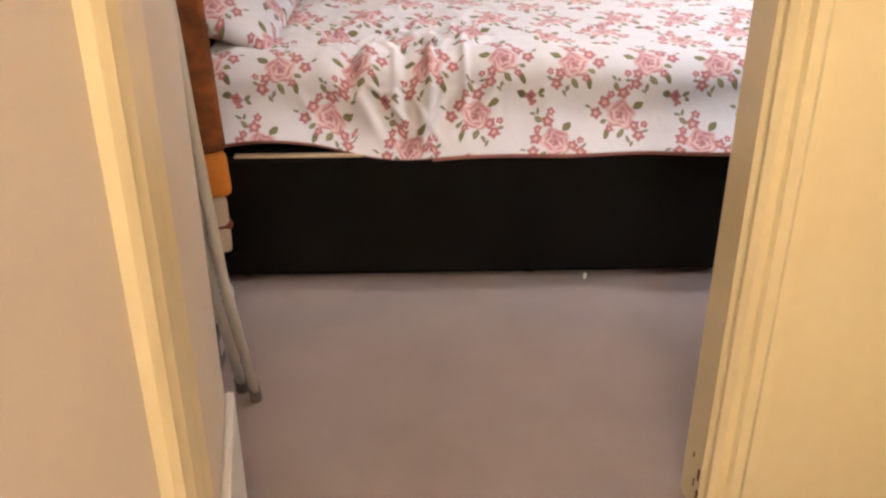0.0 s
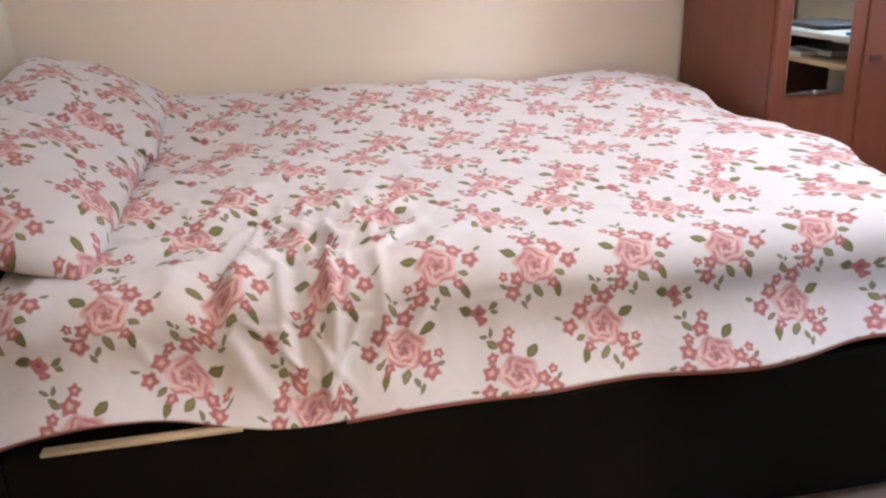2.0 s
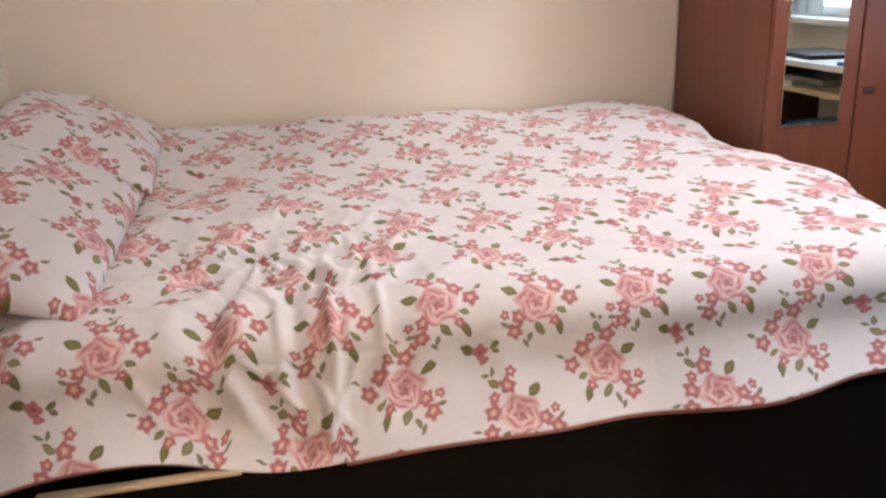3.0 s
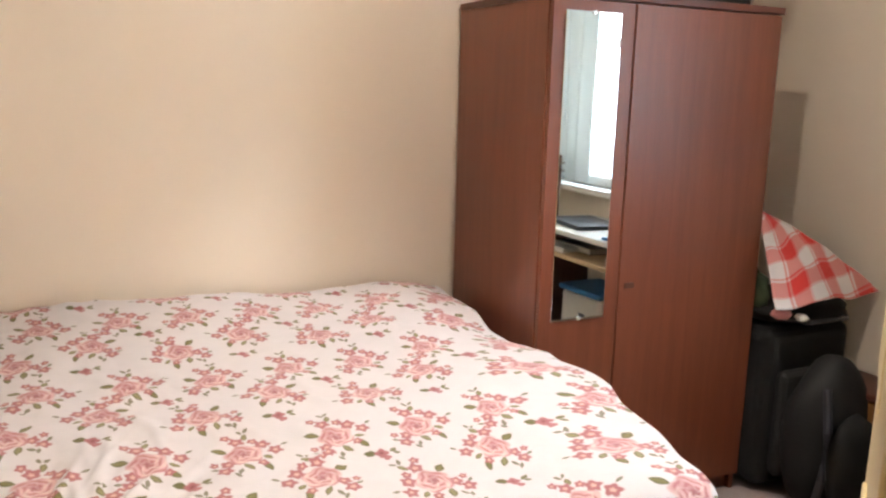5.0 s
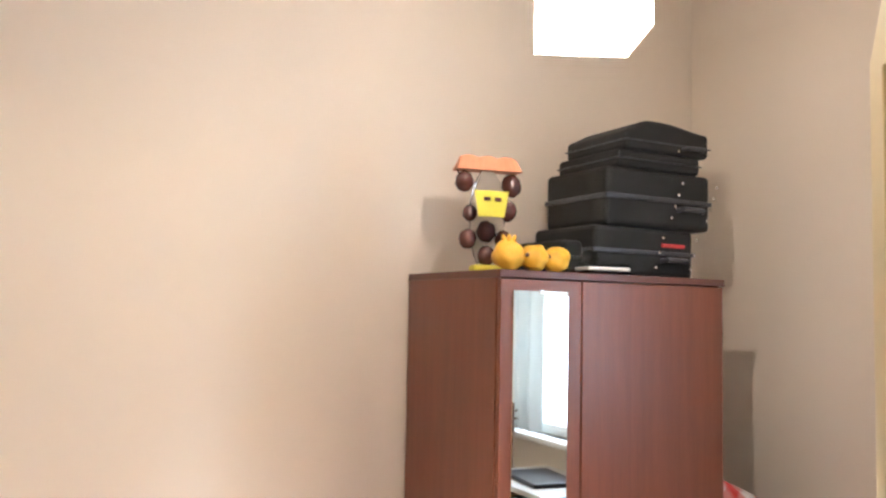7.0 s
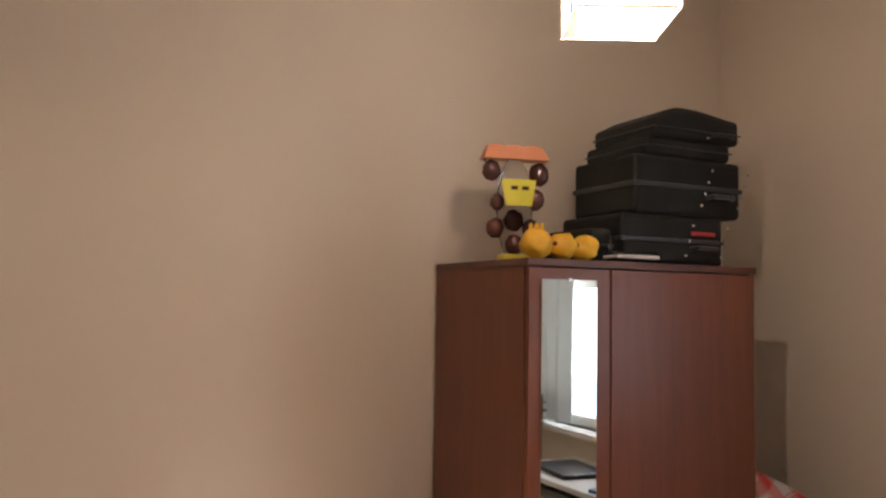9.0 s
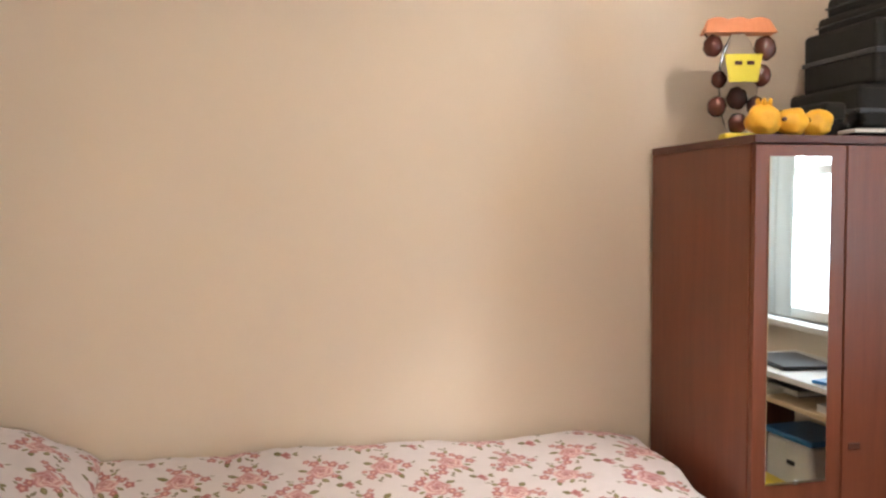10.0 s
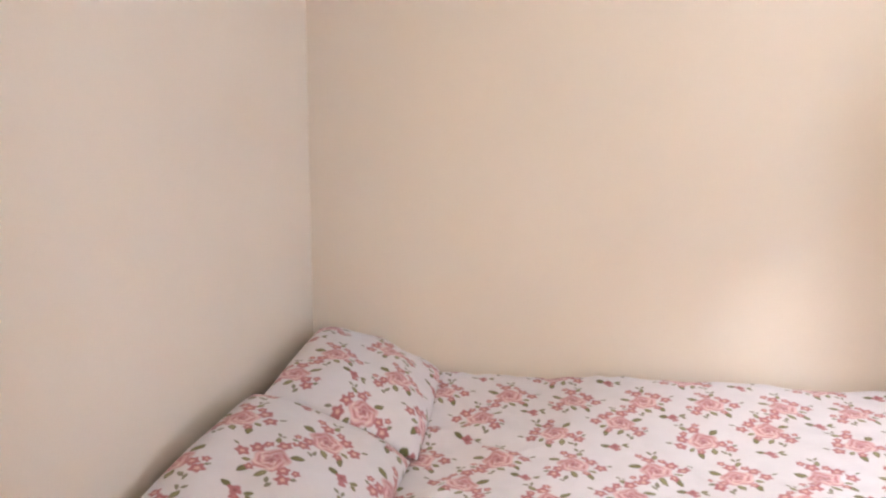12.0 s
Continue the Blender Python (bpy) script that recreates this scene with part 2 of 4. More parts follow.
# Rose-print cotton, laid out in metres by the cloth's own UV map.
def rose_cotton(name, ground):
    m, t, p = material(name)
    L = t.links.new

    def vmath(op, a, b=None, c=None):
        n = node(t, "ShaderNodeVectorMath", operation=op)
        for i, v in enumerate((a, b, c)):
            if v is None:
                continue
            if isinstance(v, (tuple, list)):
                n.inputs[i].default_value = v
            else:
                L(v, n.inputs[i])
        return n.outputs["Value"] if op == "LENGTH" else n.outputs[0]

    def fmath(op, a, b=None, c=None, clamp=False):
        n = node(t, "ShaderNodeMath", operation=op, use_clamp=clamp)
        for i, v in enumerate((a, b, c)):
            if v is None:
                continue
            if isinstance(v, (int, float)):
                n.inputs[i].default_value = v
            else:
                L(v, n.inputs[i])
        return n.outputs[0]

    def vmix(fac, a, b):
        n = node(t, "ShaderNodeMix", data_type="VECTOR")
        L(fac, n.inputs[0]), L(a, n.inputs[4]), L(b, n.inputs[5])
        return n.outputs[1]

    def cmix(fac, a, b):
        n = node(t, "ShaderNodeMix", data_type="RGBA")
        L(fac, n.inputs[0])
        for i, v in ((6, a), (7, b)):
            if isinstance(v, (tuple, list)):
                n.inputs[i].default_value = (*v, 1)
            else:
                L(v, n.inputs[i])
        return n.outputs[2]

    def inside(r, edge, soft):
        return fmath("MULTIPLY_ADD", r, -1 / soft, edge / soft + 0.5, clamp=True)

    uv = node(t, "ShaderNodeUVMap")
    wob = node(t, "ShaderNodeTexNoise")
    wob.inputs["Scale"].default_value, wob.inputs["Detail"].default_value = 60, 2
    L(uv.outputs[0], wob.inputs["Vector"])
    q = vmath("ADD", uv.outputs[0], vmath("SCALE", vmath("SUBTRACT", wob.outputs[1], (0.5, 0.5, 0.5))))
    q.node.inputs[1].links[0].from_node.inputs[3].default_value = 0.008
    PX, PY, SIZE = 0.378, 0.385, 1.0

    def tile(centre, turn, flip=1):
        d = vmath("SUBTRACT", q, (*centre, 0))
        w = vmath("WRAP", d, (PX / 2, PY / 2, 1), (-PX / 2, -PY / 2, -1))
        r = node(t, "ShaderNodeVectorRotate", rotation_type="Z_AXIS")
        r.inputs["Angle"].default_value = radians(turn)
        L(w, r.inputs[0])
        return vmath("MULTIPLY", r.outputs[0], (flip / SIZE, 1 / SIZE, 0))

    spots = [tile((0.065, 2.67), 0), tile((0.320, 2.80), 0, -1), tile((0.270, 2.595), -25), tile((0.138, 2.81), -10, -1)]
    near, dist = spots[0], vmath("LENGTH", spots[0])
    for s in spots[1:]:
        d = vmath("LENGTH", s)
        closer = fmath("LESS_THAN", d, dist)
        near, dist = vmix(closer, near, s), fmath("MINIMUM", d, dist)

    colour = node(t, "ShaderNodeRGB").outputs[0]
    colour.default_value = (*ground, 1)

    def polar(v, centre):
        d = vmath("SUBTRACT", v, (*centre, 0))
        sep = node(t, "ShaderNodeSeparateXYZ")
        L(d, sep.inputs[0])
        return vmath("LENGTH", d), fmath("ARCTAN2", sep.outputs[1], sep.outputs[0])

    def leaf(v, centre, turn, length, width, tint):
        nonlocal colour
        mp = node(t, "ShaderNodeMapping", vector_type="TEXTURE")
        mp.inputs[1].default_value = (*centre, 0)
        mp.inputs[2].default_value = (0, 0, radians(turn))
        mp.inputs[3].default_value = (length, width, 1)
        L(v, mp.inputs[0])
        sep = node(t, "ShaderNodeSeparateXYZ")
        L(mp.outputs[0], sep.inputs[0])
        # pointed oval: |y| < 1 - x * x
        k = fmath("ADD", fmath("MULTIPLY", sep.outputs[0], sep.outputs[0]), fmath("ABSOLUTE", sep.outputs[1]))
        colour = cmix(inside(k, 1.0, 0.35), colour, tint)

    def flower(v, centre, radius, tint, heart, petals=5, turn=0.0):
        nonlocal colour
        r, a = polar(v, centre)
        lobes = fmath("MULTIPLY_ADD", fmath("COSINE", fmath("MULTIPLY_ADD", a, petals, turn)), 0.15 * radius, 0.84 * radius)
        k = fmath("DIVIDE", r, lobes)
        colour = cmix(inside(k, 1.0, 0.3), colour, tint)
        colour = cmix(inside(k, 0.34, 0.3), colour, heart)

    OLIVE, SAGE, GREY = (0.140, 0.128, 0.045), (0.19, 0.175, 0.085), (0.22, 0.205, 0.15)
    ROSE, DEEP, PALE, BLUSH = (0.39, 0.145, 0.155), (0.28, 0.08, 0.09), (0.66, 0.43, 0.44), (0.46, 0.195, 0.21)
    # leaves: place, turn, half length, half width, tint
    for c, turn, ln, wd, tint in (((0.046, 0.026), 25, 0.018, 0.011, OLIVE), ((-0.038, -0.050), 75, 0.021, 0.009, OLIVE), ((-0.001, -0.050), 60, 0.017, 0.009, SAGE),
                                  ((-0.045, -0.020), 30, 0.012, 0.007, SAGE), ((-0.014, 0.072), 110, 0.014, 0.008, SAGE), ((-0.006, 0.092), 60, 0.011, 0.005, GREY),
                                  ((-0.020, 0.094), 135, 0.010, 0.0045, GREY), ((0.018, -0.064), 110, 0.012, 0.006, GREY), ((0.026, -0.076), 60, 0.011, 0.005, GREY),
                                  ((-0.086, 0.020), 160, 0.010, 0.0045, GREY), ((0.064, -0.040), 20, 0.010, 0.005, GREY)):
        leaf(near, c, turn, ln * 0.92, wd * 0.86, tint)
        if wd > 0.006:
            leaf(near, c, turn, ln * 0.7, wd * 0.4, tuple(k * 1.35 for k in tint))
    for c, r, turn in (((0.006, 0.056), 0.018, 0.4), ((0.024, 0.076), 0.012, 1.4), ((-0.042, 0.030), 0.018, 2.2), ((-0.064, 0.002), 0.017, 0.9),
                       ((0.036, -0.026), 0.016, 2.8), ((0.046, -0.052), 0.017, 1.9), ((-0.026, 0.050), 0.012, 1.0), ((0.062, -0.022), 0.010, 0.3), ((-0.030, -0.038), 0.012, 2.0)):
        flower(near, c, r, ROSE, (0.66, 0.42, 0.36), 5, turn)
    # the rose: ruffled rings of petals round a dark heart
    r, a = polar(near, (0.0, 0.0))
    ruffle = fmath("MULTIPLY_ADD", fmath("SINE", fmath("MULTIPLY_ADD", a, 5, 0.7)), 0.0034, 0.037)
    k = fmath("DIVIDE", r, ruffle)
    bend = fmath("MULTIPLY", fmath("SINE", fmath("MULTIPLY_ADD", a, 3.0, 1.1)), fmath("MULTIPLY", k, 1.5))
    swirl = fmath("SINE", fmath("ADD", fmath("MULTIPLY", k, 17.0), fmath("ADD", a, bend)))
    petal = cmix(fmath("MULTIPLY_ADD", swirl, 0.6, 0.42, clamp=True), PALE, BLUSH)
    lobes = fmath("POWER", fmath("ABSOLUTE", fmath("COSINE", fmath("MULTIPLY_ADD", a, 2.5, fmath("MULTIPLY", k, 4.0)))), 10.0)
    petal = cmix(fmath("MULTIPLY", lobes, 0.55), petal, (0.76, 0.64, 0.62))
    petal = cmix(fmath("MULTIPLY", inside(k, 0.20, 0.3), 0.8), petal, DEEP)
    side = fmath("MULTIPLY", inside(fmath("ADD", fmath("COSINE", fmath("ADD", a, 2.2)), 1.0), 0.5, 0.9), 0.45)
    petal = cmix(side, petal, ROSE)
    colour = cmix(inside(k, 1.0, 0.16), colour, petal)
    # lone buds between the sprays
    for c in ((0.207, 2.715), (0.045, 2.545)):
        bud = tile(c, 0)
        leaf(bud, (-0.022, 0.010), 160, 0.014, 0.009, OLIVE)
        leaf(bud, (0.027, 0.010), 35, 0.011, 0.006, SAGE)
        leaf(bud, (0.030, -0.002), -30, 0.008, 0.005, SAGE)
        flower(bud, (0.0, 0.004), 0.016, ROSE, DEEP, 4, 0.6)
        flower(bud, (0.006, -0.013), 0.010, ROSE, BLUSH, 3, 0.2)
    weave = node(t, "ShaderNodeTexNoise")
    weave.inputs["Scale"].default_value, weave.inputs["Detail"].default_value = 900, 2
    L(uv.outputs[0], weave.inputs["Vector"])
    soft = node(t, "ShaderNodeTexNoise")
    soft.inputs["Scale"].default_value, soft.inputs["Detail"].default_value, soft.inputs["Distortion"].default_value = 17, 6, 0.8
    L(uv.outputs[0], soft.inputs["Vector"])
    tone = fmath("MULTIPLY_ADD", soft.outputs[0], 0.16, 0.92)
    worn = vmath("SCALE", colour)
    L(tone, worn.node.inputs[3])
    L(worn, p.inputs["Base Color"])
    h = fmath("ADD", fmath("MULTIPLY", soft.outputs[0], 1.0), fmath("MULTIPLY", weave.outputs[0], 0.08))
    bp = node(t, "ShaderNodeBump")
    bp.inputs["Strength"].default_value, bp.inputs["Distance"].default_value = 0.35, 0.006
    L(h, bp.inputs["Height"])
    L(bp.outputs[0], p.inputs["Normal"])
    p.inputs["Roughness"].default_value, p.inputs["Sheen Weight"].default_value = 0.85, 0.15
    return m


ROSES = rose_cotton("rose_print_cotton", (0.655, 0.625, 0.648))
DUSKY = mottled("dusky_pink_cotton", (0.36, 0.14, 0.14), (0.45, 0.20, 0.19), 10, 0.85, 300, 0.2)

# ---- setting ----
FAR, LEFT, RIGHT, ROOF = 3.412, -0.522, 2.95, 2.80
DOOR_ROOM, DOOR_HALL = 1.096, 1.01
T = 0.12


def wall(name, *boxes):
    bm = bmesh.new()
    for b in boxes:
        box(bm, *b)
    return tagged(part(name, bm, WALL), "plain cream painted plaster wall", "wall", kind="structure")


floor = tagged(part("floor", boxed(-0.9, -2.0, -0.1, 3.3, 3.6, 0.0), CARPET), "worn grey-brown cut pile carpet floor", "floor", kind="structure")
ceiling = tagged(part("ceiling", boxed(-0.9, -2.0, ROOF, 3.3, 3.6, ROOF + 0.1), CEIL), "plain white painted ceiling", "ceiling", kind="structure")
wall("wall_far", (LEFT - T, FAR, 0, RIGHT + T, FAR + T, ROOF))
wall("wall_head", (LEFT - T, 0.99, 0, LEFT, FAR, ROOF))
WY0, WY1, WZ0, WZ1 = 0.80, 1.80, 0.885, 2.25
wall("wall_window", (RIGHT, 0.31, 0, RIGHT + T, WY0, ROOF), (RIGHT, WY1, 0, RIGHT + T, FAR, ROOF),
     (RIGHT, WY0, 0, RIGHT + T, WY1, WZ0), (RIGHT, WY0, WZ1, RIGHT + T, WY1, ROOF))
wall("wall_alcove_back", (1.16, 0.31, 0, RIGHT, 0.43, ROOF))
wall("wall_alcove_side", (1.10, 0.31, 0, 1.16, DOOR_HALL, ROOF))
wall("wall_door", (0.802, DOOR_HALL, 0, 1.16, DOOR_ROOM, ROOF), (-0.04, DOOR_HALL, 2.03, 0.802, DOOR_ROOM, ROOF))
wall("wall_hall_right", (1.30, -1.6, 0, 1.42, 0.31, ROOF), (1.10, 0.19, 0, 1.42, 0.31, ROOF))
wall("wall_hall_back", (-0.17, -1.72, 0, 1.42, -1.6, ROOF))


def profile_strip(outline, path_z):
    """An upright moulding: a plan outline drawn up from one height to another."""
    bm = bmesh.new()
    low = [bm.verts.new((x, y, path_z[0])) for x, y in outline]
    high = [bm.verts.new((x, y, path_z[1])) for x, y in outline]
    n = len(outline)
    for i in range(n):
        bm.faces.new((low[i], low[(i + 1) % n], high[(i + 1) % n], high[i]))
    bm.faces.new(low)
    bm.faces.new(high)
    return bm


hall_left = profile_strip([(-0.17, -1.6), (0.028, -1.6), (0.028, 0.73), (-0.034, 1.072), (LEFT, 1.072), (LEFT, 0.99), (-0.17, 0.99)], (0, ROOF))
tagged(part("wall_hall_left", hall_left, WALL), "plain cream painted plaster wall", "wall", kind="structure")
frame_1 = thing("door_frame", (0, 0, 0), "cream gloss painted door frame with moulded architrave, scuffed low down", "door frame", kind="structure")
# lining and moulded architrave on the hinge side
part("lining", profile_strip([(0.763, 1.010), (0.80, 1.010), (0.80, 1.100), (0.759, 1.100), (0.757, 1.097), (0.757, 1.016)], (0, 2.03)), GLOSS, frame_1)
part("architrave", profile_strip([(0.765, 1.007), (0.765, 0.998), (0.776, 0.990), (0.790, 0.993), (0.795, 0.983), (0.810, 0.980),
                                  (0.819, 0.988), (0.834, 0.986), (1.098, 0.988), (1.098, 1.007)], (0, 2.08)), GLOSS, frame_1)
part("head_lining", boxed(-0.036, 1.013, 2.005, 0.80, 1.092, 2.03), GLOSS, frame_1)
bm = bmesh.new()
for x, y, z, w, h in ((0.7552, 1.022, 0.075, 0.006, 0.022), (0.7552, 1.017, 0.03, 0.007, 0.026), (0.7552, 1.04, 0.05, 0.003, 0.015), (0.7552, 1.024, 0.012, 0.010, 0.012), (0.7552, 1.055, 0.10, 0.003, 0.010)):
    box(bm, x, y, z, x + 0.002, y + w, z + h)
part("paint_chip", bm, BROWNWOOD, frame_1, "bare wood where paint has chipped")

ARCH_Y = 0.585
frame_2 = thing("door_frame", (0, 0, 0), "yellowed cream gloss architrave on the hall wall", "door frame", kind="structure")
part("architrave", profile_strip([(0.028, ARCH_Y), (0.040, ARCH_Y + 0.004), (0.047, ARCH_Y + 0.016), (0.042, ARCH_Y + 0.03), (0.046, ARCH_Y + 0.05), (0.044, ARCH_Y + 0.085),
                                  (0.040, ARCH_Y + 0.10), (0.040, ARCH_Y + 0.125), (0.034, ARCH_Y + 0.14), (0.028, ARCH_Y + 0.142)], (0, 2.1)), GLOSS, frame_2)

skirting = profile_strip([(0.026, 0.734), (0.041, 0.736), (-0.018, 1.068), (-0.022, 1.088), (-0.036, 1.088), (-0.036, 1.074)], (0, 0.235))
bmesh.ops.bevel(skirting, geom=[e for e in skirting.edges if min(v.co.z for v in e.verts) > 0.2], offset=0.006, segments=2, affect="EDGES")
baseboard = tagged(part("baseboard", skirting, WHITE), "white gloss skirting board on the hall wall", "skirting board", kind="structure")
b2 = boxed(LEFT, FAR - 0.016, 0, 1.6, FAR, 0.12, bevel=0.004)
tagged(part("baseboard", b2, WHITE), "white gloss skirting board behind the bed", "skirting board", kind="structure")
tagged(part("baseboard", boxed(RIGHT - 0.016, 0.43, 0, RIGHT, FAR - 0.016, 0.12, bevel=0.004), WHITE), "white gloss skirting board under the window", "skirting board", kind="structure")

# door leaf, swung wide open into the room
leaf = thing("door_1", (0.874, 1.136, 0), "cream painted panelled door standing wide open", "door", kind="structure", turn=36.5)
part("door_leaf", boxed(0, 0, 0.012, 0.75, 0.038, 1.875, bevel=0.002), GLOSS, leaf)
for i, (x0, x1, z0, z1) in enumerate(((0.11, 0.34, 0.25, 0.85), (0.41, 0.63, 0.25, 0.85), (0.11, 0.34, 1.02, 1.78), (0.41, 0.63, 1.02, 1.78))):
    bm = bmesh.new()
    for s in (-0.006, 0.038):
        box(bm, x0, s, z0, x1, s + 0.006, z1, bevel=0.003)
    part("door_panel", bm, GLOSS, leaf)
bm = bmesh.new()
tube(bm, [(0.68, -0.002, 1.0), (0.68, -0.05, 1.0), (0.58, -0.05, 1.0)], 0.009)
part("door_handle", bm, CHROME, leaf)

# window
window = thing("window_1", (RIGHT, 0, 0), "white painted window, bright with overcast daylight", "window", kind="structure")
bm = bmesh.new()
for b in ((0.05, WY0, WZ0, 0.10, WY0 + 0.05, WZ1), (0.05, WY1 - 0.05, WZ0, 0.10, WY1, WZ1), (0.05, WY0 + 0.05, WZ0, 0.10, WY1 - 0.05, WZ0 + 0.05),
          (0.05, WY0 + 0.05, WZ1 - 0.05, 0.10, WY1 - 0.05, WZ1), (0.055, WY0 + 0.05, 1.60, 0.095, WY1 - 0.05, 1.645)):
    box(bm, *b, bevel=0.003)
part("window_frame", bm, WHITE, window)
for z0, z1 in ((WZ0 + 0.05, 1.60), (1.645, WZ1 - 0.05)):
    pane = part("pane", boxed(0.073, WY0 + 0.05, z0, 0.077, WY1 - 0.05, z1), GLASS, window)
    pane.visible_shadow = False
part("window_sill", boxed(-0.09, WY0 - 0.04, WZ0 - 0.03, 0.05, WY1 + 0.04, WZ0, bevel=0.006), WHITE, window)
backdrop, bt, bp_ = material("overcast_sky")
em = node(bt, "ShaderNodeEmission")
em.inputs[0].default_value, em.inputs[1].default_value = (0.76, 0.90, 1.0, 1), 4.0
bt.links.new(em.outputs[0], bt.nodes["Material Output"].inputs[0])
bm = bmesh.new()
vs = [bm.verts.new(p) for p in ((5.5, -6, -1), (5.5, 8, -1), (5.5, 8, 6), (5.5, -6, 6))]
bm.faces.new(vs)
tagged(part("backdrop", bm, backdrop), "white overcast sky outside the window", "sky", kind="structure")

# plaster cove where walls meet the ceiling
bm = bmesh.new()
for (xa, ya), (xb, yb), nx, ny in (((LEFT, FAR), (RIGHT, FAR), 0, -1), ((RIGHT, FAR), (RIGHT, 0.43), -1, 0), ((LEFT, 1.12), (LEFT, FAR), 1, 0)):
    rings = []
    for x, y in ((xa, ya), (xb, yb)):
        ring = [None]
        for k in range(9):
            a = k / 8 * math.pi / 2
            o, d = 0.16 * (1 - math.cos(a)), 0.16 * (1 - math.sin(a))
            ring.append(bm.verts.new((x + nx * o, y + ny * o, ROOF - d)))
        rings.append(ring)
    for k in range(1, 9):
        bm.faces.new((rings[0][k], rings[0][(k + 1) % 10], rings[1][(k + 1) % 10], rings[1][k]))
tagged(part("cornice", bm, WALL, smooth=True), "plain plaster cove between wall and ceiling", "cornice", kind="structure")

# ---- bed ----
BX0, BX1, BY0, BY1 = -0.25, 1.50, 1.955, 3.36
divan = thing("divan_bed_base", (0, 0, 0), "black fabric divan bed base standing on the carpet", "bed")
part("base", boxed(BX0, BY0, 0.02, BX1, BY1, 0.355, bevel=0.012), BLACKCLOTH, divan)
part("piping", boxed(BX0 + 0.07, BY0 - 0.003, 0.356, 0.15, BY0 + 0.02, 0.3635, bevel=0.002), STRIPBEIGE, divan, "beige tape edging")
for x in (BX0 + 0.06, 0.6, BX1 - 0.06):
    for y in (BY0 + 0.06, BY1 - 0.06):
        part("castor", tube(bmesh.new(), [(x, y, 0), (x, y, 0.025)], 0.02), RUBBER, divan)
headboard = thing("headboard", (0, 0, 0), "low black padded headboard at the head of the bed", "headboard")
part("panel", boxed(-0.44, BY0 + 0.03, 0.12, -0.385, BY1, 0.70, bevel=0.02, seg=3), BLACKCLOTH, headboard)
for y in (BY0 + 0.12, BY1 - 0.2):
    bm = boxed(-0.300, y, 0, -0.256, y + 0.012, 0.19, bevel=0.002)
    box(bm, -0.384, y + 0.002, 0.13, -0.300, y + 0.010, 0.17, bevel=0.002)
    part("strut", bm, RUBBER, headboard, "grey metal strut")
mattress = thing("mattress", (0, 0, 0), "dark sided double mattress on the bed base", "mattress")
part("mattress_body", boxed(BX0 - 0.08, BY0 + 0.11, 0.377, BX1 - 0.02, BY1 - 0.01, 0.555, bevel=0.04, seg=3), BLACKCLOTH, mattress)


def fold(x, y, x0, y0, ang, length, width, height):
    """A soft crease: a ridge along one direction that fades out at its ends."""
    c, s = math.cos(ang), math.sin(ang)
    u, v = (x - x0) * c + (y - y0) * s, -(x - x0) * s + (y - y0) * c
    return height * math.exp(-(u / length) ** 2 - (v / width) ** 2)


def duvet_height(x, y):
    """The quilt's upper face over the mattress."""
    z = 0.600 + 0.048 * smoothstep(2.12, 2.70, y) + 0.062 * smoothstep(2.65, 3.38, y)
    z += 0.014 * noise.noise(Vector((x * 2.6, y * 2.6, 1.0))) + 0.006 * noise.noise(Vector((x * 7, y * 7, 4.0)))
    z += 0.012 * math.exp(-((x - 1.36) / 0.16) ** 2)
    z += 0.016 * smoothstep(2.95, 3.37, y) * (1 - smoothstep(0.5, 1.3, x))
    for f in FOLDS:
        z += 0.65 * fold(x, y, *f)
    if x < 0.95 and y < 2.95:
        for f in CREASES:
            if abs(x - f[0]) < 0.3 and abs(y - f[1]) < 0.3:
                z += 1.35 * fold(x, y, *f)
    # creases that fan out from a pinched spot near the front edge
    dx, dy = x - 0.20, y - 2.36
    r, a = math.hypot(dx, dy), math.atan2(-dy, dx)
    fan = math.exp(-((r - 0.20) / 0.13) ** 2) * math.exp(-((a - 1.6) / 1.1) ** 2)
    z += fan * (0.013 * math.sin(12 * a + 0.6) + 0.008 * math.sin(19 * a + 2 * noise.noise(Vector((x * 6, y * 6, 0)))))
    near_head = 1 - smoothstep(0.15, 0.75, x)
    z += near_head * (0.010 * noise.noise(Vector((x * 11, y * 9, 7.0))) + 0.006 * noise.noise(Vector((x * 24, y * 20, 2.0))))
    z += 0.004 * noise.noise(Vector((x * 14, y * 14, 9.0)))
    return z


FOLDS = ((0.02, 2.62, 1.2, 0.20, 0.030, 0.020), (0.16, 2.44, 1.0, 0.18, 0.022, 0.016), (0.28, 2.30, 1.45, 0.16, 0.018, 0.016),
         (0.20, 2.14, 0.75, 0.14, 0.018, 0.016), (0.35, 2.20, 1.9, 0.14, 0.016, 0.014), (0.05, 2.12, 0.4, 0.12, 0.020, 0.013),
         (-0.02, 2.95, 0.4, 0.14, 0.030, 0.016), (0.12, 2.86, -0.5, 0.12, 0.022, 0.012), (0.52, 2.22, 1.7, 0.13, 0.016, 0.008),
         (0.75, 2.5, 1.2, 0.3, 0.05, 0.006), (1.15, 2.6, 0.5, 0.3, 0.06, 0.006), (1.3, 3.0, 0.3, 0.3, 0.03, 0.007))


